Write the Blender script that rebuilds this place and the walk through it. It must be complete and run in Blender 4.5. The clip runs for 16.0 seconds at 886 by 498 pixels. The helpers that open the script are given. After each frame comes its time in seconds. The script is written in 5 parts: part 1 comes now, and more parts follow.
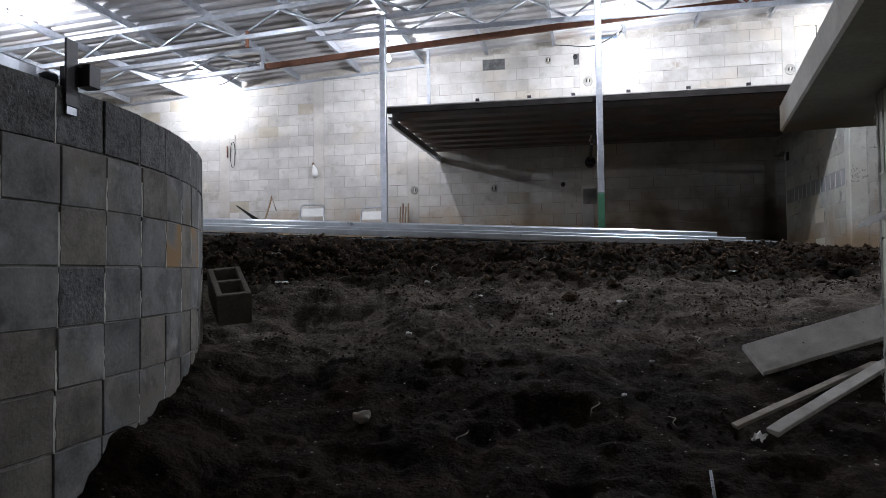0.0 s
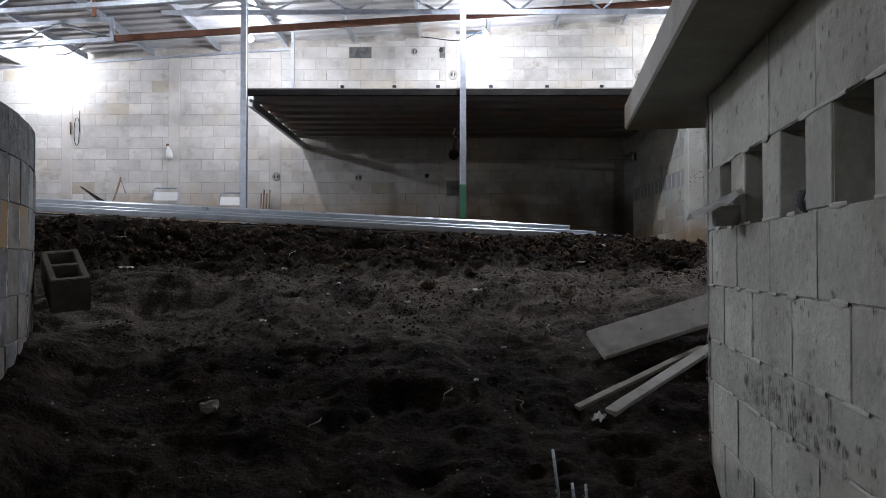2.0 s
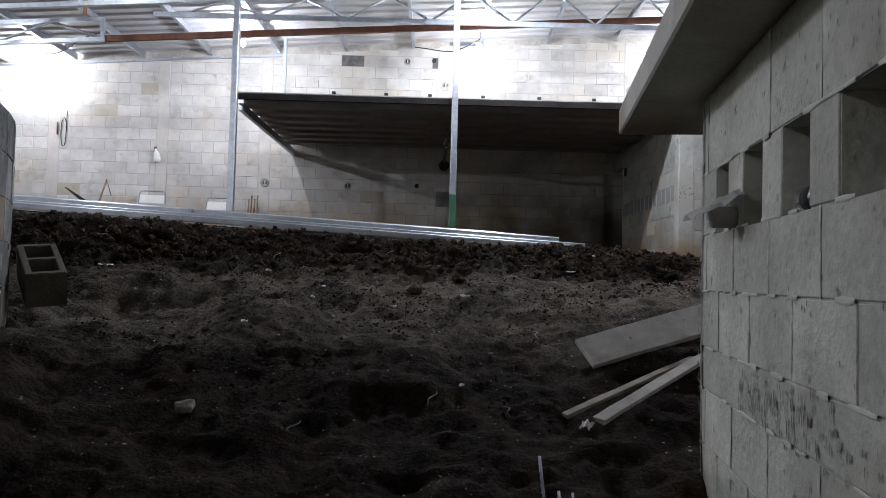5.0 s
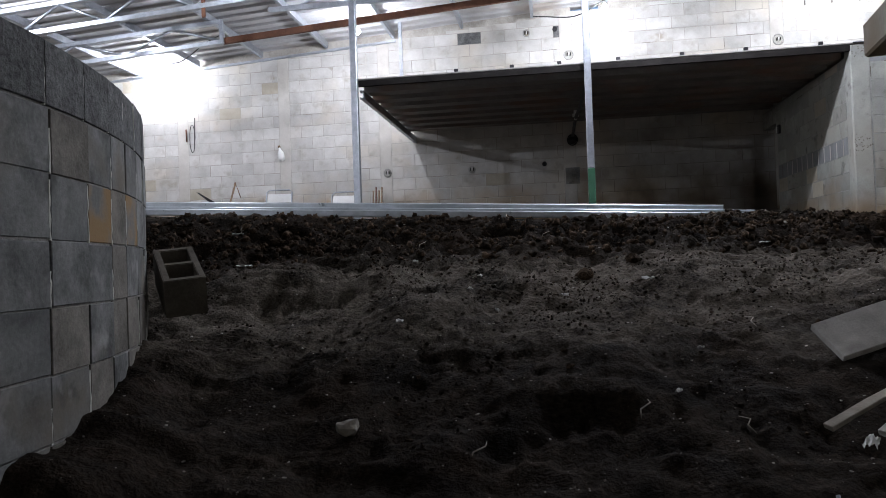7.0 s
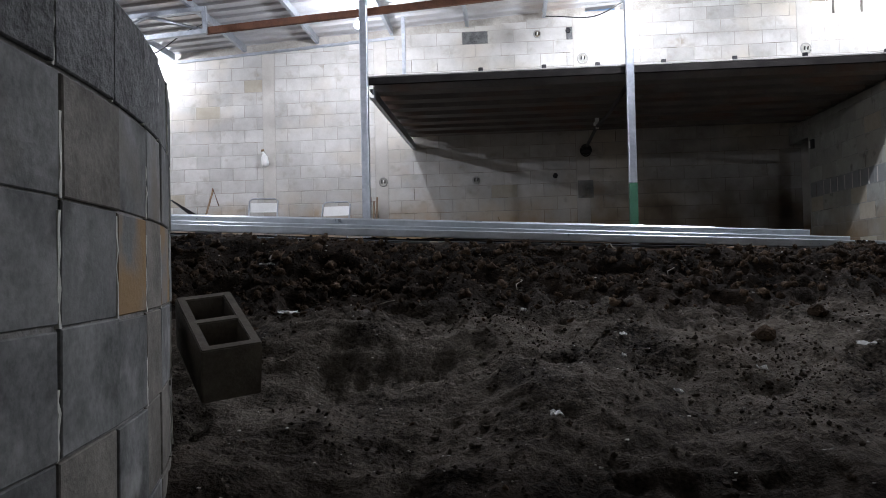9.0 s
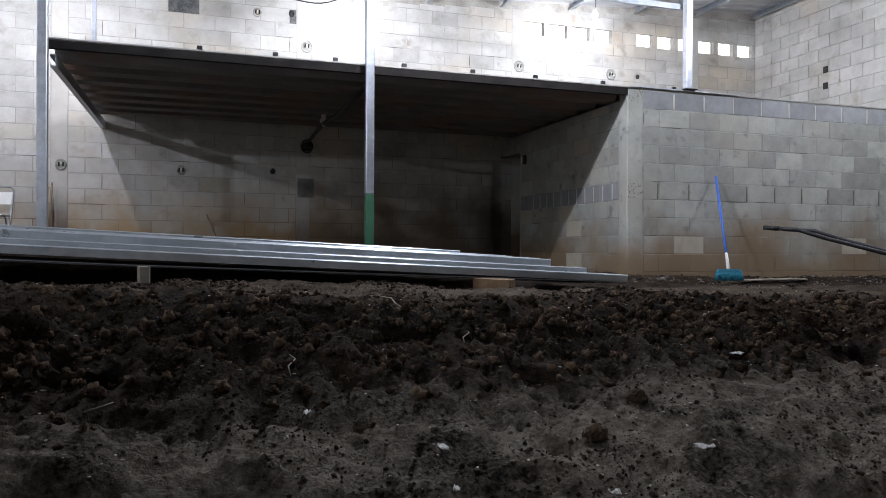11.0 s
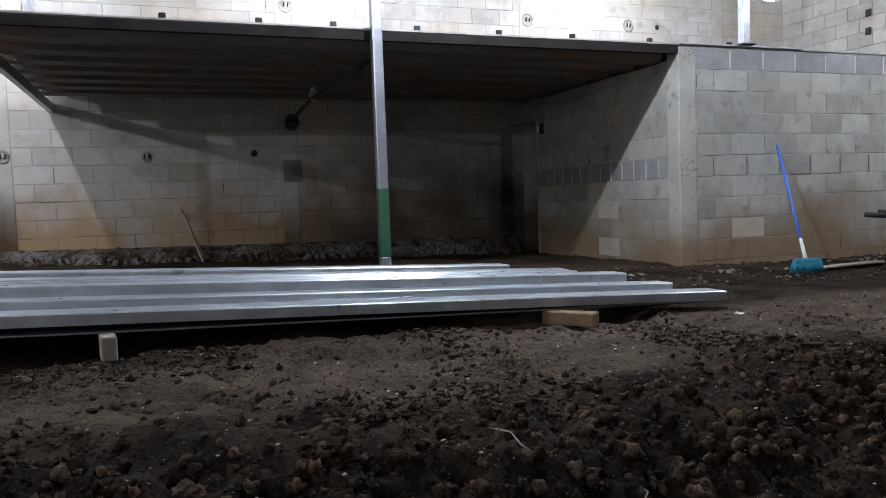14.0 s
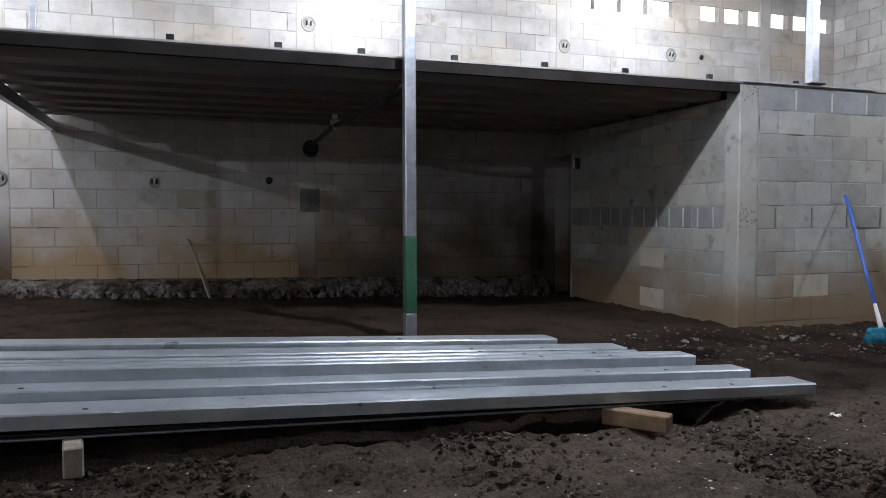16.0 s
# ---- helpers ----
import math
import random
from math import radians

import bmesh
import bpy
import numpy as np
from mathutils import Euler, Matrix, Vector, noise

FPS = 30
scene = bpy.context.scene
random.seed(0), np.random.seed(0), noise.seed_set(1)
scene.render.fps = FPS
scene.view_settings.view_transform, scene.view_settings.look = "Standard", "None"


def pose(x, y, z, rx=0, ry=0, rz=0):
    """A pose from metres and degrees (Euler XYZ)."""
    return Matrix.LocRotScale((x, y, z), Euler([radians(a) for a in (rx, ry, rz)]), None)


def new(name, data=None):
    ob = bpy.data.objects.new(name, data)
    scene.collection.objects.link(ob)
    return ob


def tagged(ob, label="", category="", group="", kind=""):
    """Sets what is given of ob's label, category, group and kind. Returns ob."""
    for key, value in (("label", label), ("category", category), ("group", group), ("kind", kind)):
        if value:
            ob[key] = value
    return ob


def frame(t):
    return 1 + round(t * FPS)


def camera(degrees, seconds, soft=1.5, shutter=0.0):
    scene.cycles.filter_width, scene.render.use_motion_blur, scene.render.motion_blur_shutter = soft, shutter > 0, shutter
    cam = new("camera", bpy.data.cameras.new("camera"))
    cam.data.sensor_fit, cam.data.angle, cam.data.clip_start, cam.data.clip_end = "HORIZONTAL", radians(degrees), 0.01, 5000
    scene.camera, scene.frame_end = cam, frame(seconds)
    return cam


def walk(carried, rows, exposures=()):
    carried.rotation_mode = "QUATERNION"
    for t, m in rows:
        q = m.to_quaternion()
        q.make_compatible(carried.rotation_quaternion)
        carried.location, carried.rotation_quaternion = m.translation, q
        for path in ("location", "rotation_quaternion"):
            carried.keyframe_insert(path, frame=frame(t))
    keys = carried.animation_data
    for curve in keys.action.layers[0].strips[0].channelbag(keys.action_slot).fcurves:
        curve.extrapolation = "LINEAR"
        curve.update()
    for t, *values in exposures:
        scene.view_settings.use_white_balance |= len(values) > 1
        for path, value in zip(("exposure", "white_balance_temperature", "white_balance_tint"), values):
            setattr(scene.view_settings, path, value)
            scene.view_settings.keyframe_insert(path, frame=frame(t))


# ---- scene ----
cam = camera(62.1, 16.0, soft=0.6)
METRES, EYE, TILT, LEAN, TURN = 5.4, 1.4, 0.0, 0.0, 11.0
ROWS = [
    (0.0, 0.0, 0.0, 0.0, 0.02, 1.86, 0.74),
    (0.5, 0.0024, 0.0019, -0.0007, -3.29, 1.86, 0.59),
    (1.0, 0.0049, 0.0021, -0.0018, -6.68, 1.74, 0.3),
    (1.5, 0.0051, 0.0007, -0.0029, -8.15, 1.49, 0.16),
    (2.0, 0.0069, 0.0021, -0.0036, -10.46, 1.08, -0.03),
    (2.5, 0.0082, 0.0031, -0.0048, -13.12, 0.14, -0.2),
    (3.0, 0.0082, 0.0054, -0.0053, -14.25, -0.69, -0.34),
    (5.5, 0.0113, 0.026, -0.0155, -10.23, 2.54, -1.15),
    (6.0, 0.0246, 0.056, -0.0183, -6.57, 2.44, 1.45),
    (6.5, 0.006, 0.0857, -0.0253, -2.85, 1.47, 2.42),
    (7.0, -0.0225, 0.1293, -0.0136, -2.32, 1.11, 1.98),
    (7.5, -0.0384, 0.1883, -0.0065, -2.04, 1.08, 1.82),
    (8.0, -0.0668, 0.2356, -0.0012, -1.96, 1.06, 1.83),
    (8.5, -0.1159, 0.2794, 0.016, -2.73, 1.06, 1.33),
    (9.0, -0.1388, 0.3328, 0.0223, -5.72, 1.58, 1.24),
    (9.5, -0.1589, 0.3763, 0.0382, -9.15, 1.3, 1.2),
    (10.0, -0.1804, 0.4114, 0.0592, -19.06, 1.39, 1.48),
    (12.5, -0.124, 0.6269, 0.1139, -32.33, -2.86, -1.28),
    (13.0, -0.1342, 0.6624, 0.1315, -31.52, -2.94, -0.95),
    (13.5, -0.1363, 0.6941, 0.1448, -31.44, -3.18, -0.88),
    (14.0, -0.1201, 0.734, 0.1603, -31.53, -3.78, 2.04),
    (14.5, -0.1166, 0.7569, 0.1647, -31.41, -4.67, 3.8),
    (15.0, -0.1155, 0.8048, 0.1827, -31.11, -4.74, 1.9),
    (15.5, -0.1105, 0.8257, 0.196, -30.8, -3.32, 0.25),
    (16.0, -0.0777, 0.8526, 0.2081, -30.42, -2.65, 0.11),
]
EXPOSURES = [(0.0, 0.0), (3.0, -0.08), (5.5, 0.2), (7.0, 0.05), (10.0, 0.05), (12.5, 0.2), (14.0, 0.15), (15.0, 0.2), (16.0, -0.08)]
walk(cam, [(t, pose(0, 0, EYE, TILT, LEAN, TURN) @ pose(METRES * x, METRES * y, METRES * z, 90 + pitch, roll, yaw)) for t, x, y, z, yaw, pitch, roll in ROWS], EXPOSURES)

# ---- light ----
world = bpy.data.worlds.new("sky")
scene.world = world
world.use_nodes = True
wn = world.node_tree
sky = wn.nodes.new("ShaderNodeTexSky")
sky.sky_type, sky.sun_disc = "NISHITA", False
sky.sun_elevation, sky.sun_rotation = radians(40), radians(200)
wn.links.new(sky.outputs["Color"], wn.nodes["Background"].inputs["Color"])
wn.nodes["Background"].inputs["Strength"].default_value = 0.12
LAMP = 94.0
# bulbs, seen and added: x, y, z, strength
BULBS_AND_FILL = [(-7.0, 12.45, 4.88, 1.2), (-3.1, 11.5, 4.9, 1.1), (0.62, 11.9, 5.08, 1.0), (4.1, 11.9, 5.25, 1.0),
         # second, fourth and fifth here are unseen bulbs, added to brighten
         (-7.4, 8.3, 4.8, 2.5), (-4.5, 7.7, 4.85, 0.6), (0.9, 7.95, 5.0, 3.6), (5.9, 7.5, 5.25, 2.2), (-6.5, 0.8, 4.55, 2.6)]


# ---- materials ----
def material(name, dark, light, scale=8.0, rough=0.85, metal=0.0, bump=0.3, grain=90.0, vary=0.0, speck=0.45, stain_shade=None, depth=0.01, belts=(), sheen=0.5, reach=0.25):
    """Two-scale mottled surface; vary: difference from piece to piece; stain_shade: stains and painted shade (colour,
    scale, amount).
    """
    m = bpy.data.materials.new(name)
    m.use_nodes = True
    nt, link = m.node_tree, m.node_tree.links.new
    bsdf = nt.nodes["Principled BSDF"]
    geo = nt.nodes.new("ShaderNodeNewGeometry")
    big, fine = nt.nodes.new("ShaderNodeTexNoise"), nt.nodes.new("ShaderNodeTexNoise")
    for n, s, d in ((big, scale, 6.0), (fine, grain, 4.0)):
        n.inputs["Scale"].default_value, n.inputs["Detail"].default_value, n.inputs["Roughness"].default_value = s, d, 0.62
        link(geo.outputs["Position"], n.inputs["Vector"])
    add = nt.nodes.new("ShaderNodeMath")
    add.operation = "MULTIPLY_ADD"
    link(fine.outputs["Fac"], add.inputs[0])
    add.inputs[1].default_value = speck
    link(big.outputs["Fac"], add.inputs[2])
    ramp = nt.nodes.new("ShaderNodeMapRange")
    mid = 0.5 + 0.5 * speck
    ramp.inputs["From Min"].default_value, ramp.inputs["From Max"].default_value = mid - reach, mid + reach
    link(add.outputs[0], ramp.inputs["Value"])
    mix = nt.nodes.new("ShaderNodeMix")
    mix.data_type = "RGBA"
    mix.inputs["A"].default_value, mix.inputs["B"].default_value = (*dark, 1), (*light, 1)
    link(ramp.outputs["Result"], mix.inputs["Factor"])
    colour = mix.outputs["Result"]
    if vary:
        info, frac, vm = nt.nodes.new("ShaderNodeObjectInfo"), nt.nodes.new("ShaderNodeMath"), nt.nodes.new("ShaderNodeMapRange")
        isl = nt.nodes.new("ShaderNodeMath")
        isl.operation, frac.operation = "ADD", "FRACT"
        link(info.outputs["Random"], isl.inputs[0])
        link(geo.outputs["Random Per Island"], isl.inputs[1])
        link(isl.outputs[0], frac.inputs[0])
        vm.inputs["To Min"].default_value, vm.inputs["To Max"].default_value = 1 - vary, 1 + vary * 0.6
        link(frac.outputs[0], vm.inputs["Value"])
        mul = nt.nodes.new("ShaderNodeVectorMath")
        mul.operation = "SCALE"
        link(colour, mul.inputs[0])
        link(vm.outputs["Result"], mul.inputs["Scale"])
        colour = mul.outputs[0]
    for col, sc, lo, hi, zone in (stain_shade or ()):
        sn, sr, sm = nt.nodes.new("ShaderNodeTexNoise"), nt.nodes.new("ShaderNodeMapRange"), nt.nodes.new("ShaderNodeMix")
        sn.inputs["Scale"].default_value, sn.inputs["Detail"].default_value = sc, 5.0
        link(geo.outputs["Position"], sn.inputs["Vector"])
        sr.inputs["From Min"].default_value, sr.inputs["From Max"].default_value = lo, hi
        src = sn.outputs["Fac"]
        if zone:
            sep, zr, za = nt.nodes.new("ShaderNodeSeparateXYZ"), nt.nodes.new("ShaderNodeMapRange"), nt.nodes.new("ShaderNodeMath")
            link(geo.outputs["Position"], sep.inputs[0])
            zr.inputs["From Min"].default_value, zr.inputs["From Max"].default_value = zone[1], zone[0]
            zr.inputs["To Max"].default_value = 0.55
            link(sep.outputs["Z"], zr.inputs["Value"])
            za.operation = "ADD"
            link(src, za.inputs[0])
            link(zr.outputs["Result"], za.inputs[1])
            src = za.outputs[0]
            # x limits confine the painted under-deck shade to the wall's right part
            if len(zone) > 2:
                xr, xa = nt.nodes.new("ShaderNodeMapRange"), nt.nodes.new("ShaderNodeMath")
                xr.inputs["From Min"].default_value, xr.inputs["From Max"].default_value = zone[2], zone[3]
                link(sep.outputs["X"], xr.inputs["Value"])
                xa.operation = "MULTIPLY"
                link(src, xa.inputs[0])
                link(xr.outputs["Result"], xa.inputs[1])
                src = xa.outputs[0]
        link(src, sr.inputs["Value"])
        sm.data_type = "RGBA"
        link(sr.outputs["Result"], sm.inputs["Factor"])
        link(colour, sm.inputs["A"])
        sm.inputs["B"].default_value = (*col, 1)
        colour = sm.outputs["Result"]
    for y0, y1, y2, y3, col in belts:  # trodden paler belts across the slope
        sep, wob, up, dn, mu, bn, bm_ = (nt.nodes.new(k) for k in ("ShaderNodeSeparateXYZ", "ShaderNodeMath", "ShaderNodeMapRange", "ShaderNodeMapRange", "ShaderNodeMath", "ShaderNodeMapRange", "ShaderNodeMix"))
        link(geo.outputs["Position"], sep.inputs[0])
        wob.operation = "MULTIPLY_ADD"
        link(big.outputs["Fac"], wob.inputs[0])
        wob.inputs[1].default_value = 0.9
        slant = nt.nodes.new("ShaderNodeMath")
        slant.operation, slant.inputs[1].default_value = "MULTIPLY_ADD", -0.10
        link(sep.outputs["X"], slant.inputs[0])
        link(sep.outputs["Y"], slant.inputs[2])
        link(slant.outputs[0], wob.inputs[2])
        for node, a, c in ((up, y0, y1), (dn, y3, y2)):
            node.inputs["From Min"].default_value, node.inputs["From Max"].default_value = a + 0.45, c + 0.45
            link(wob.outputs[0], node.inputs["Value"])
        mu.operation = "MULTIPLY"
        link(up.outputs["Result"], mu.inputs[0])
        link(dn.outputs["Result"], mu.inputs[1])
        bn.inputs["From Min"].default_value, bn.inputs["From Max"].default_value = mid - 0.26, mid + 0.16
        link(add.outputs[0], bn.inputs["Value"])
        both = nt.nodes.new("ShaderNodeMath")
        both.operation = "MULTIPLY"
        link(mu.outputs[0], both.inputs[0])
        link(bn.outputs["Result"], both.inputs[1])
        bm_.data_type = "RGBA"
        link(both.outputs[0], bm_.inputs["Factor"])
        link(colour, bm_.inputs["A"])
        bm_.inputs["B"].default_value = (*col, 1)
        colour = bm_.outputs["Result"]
    link(colour, bsdf.inputs["Base Color"])
    rr = nt.nodes.new("ShaderNodeMapRange")
    rr.inputs["To Min"].default_value, rr.inputs["To Max"].default_value = max(0.05, rough - 0.12), min(1, rough + 0.1)
    link(big.outputs["Fac"], rr.inputs["Value"])
    link(rr.outputs["Result"], bsdf.inputs["Roughness"])
    bsdf.inputs["Metallic"].default_value = metal
    bsdf.inputs["Specular IOR Level"].default_value = sheen
    if bump:
        b = nt.nodes.new("ShaderNodeBump")
        b.inputs["Strength"].default_value, b.inputs["Distance"].default_value = bump, depth
        link(add.outputs[0], b.inputs["Height"])
        link(b.outputs["Normal"], bsdf.inputs["Normal"])
    return m


def glowing(name, colour, strength):
    m = bpy.data.materials.new(name)
    m.use_nodes = True
    b = m.node_tree.nodes["Principled BSDF"]
    b.inputs["Base Color"].default_value = (*colour, 1)
    b.inputs["Emission Color"].default_value, b.inputs["Emission Strength"].default_value = (*colour, 1), strength
    return m


SOILSTAIN = (0.17, 0.10, 0.05)
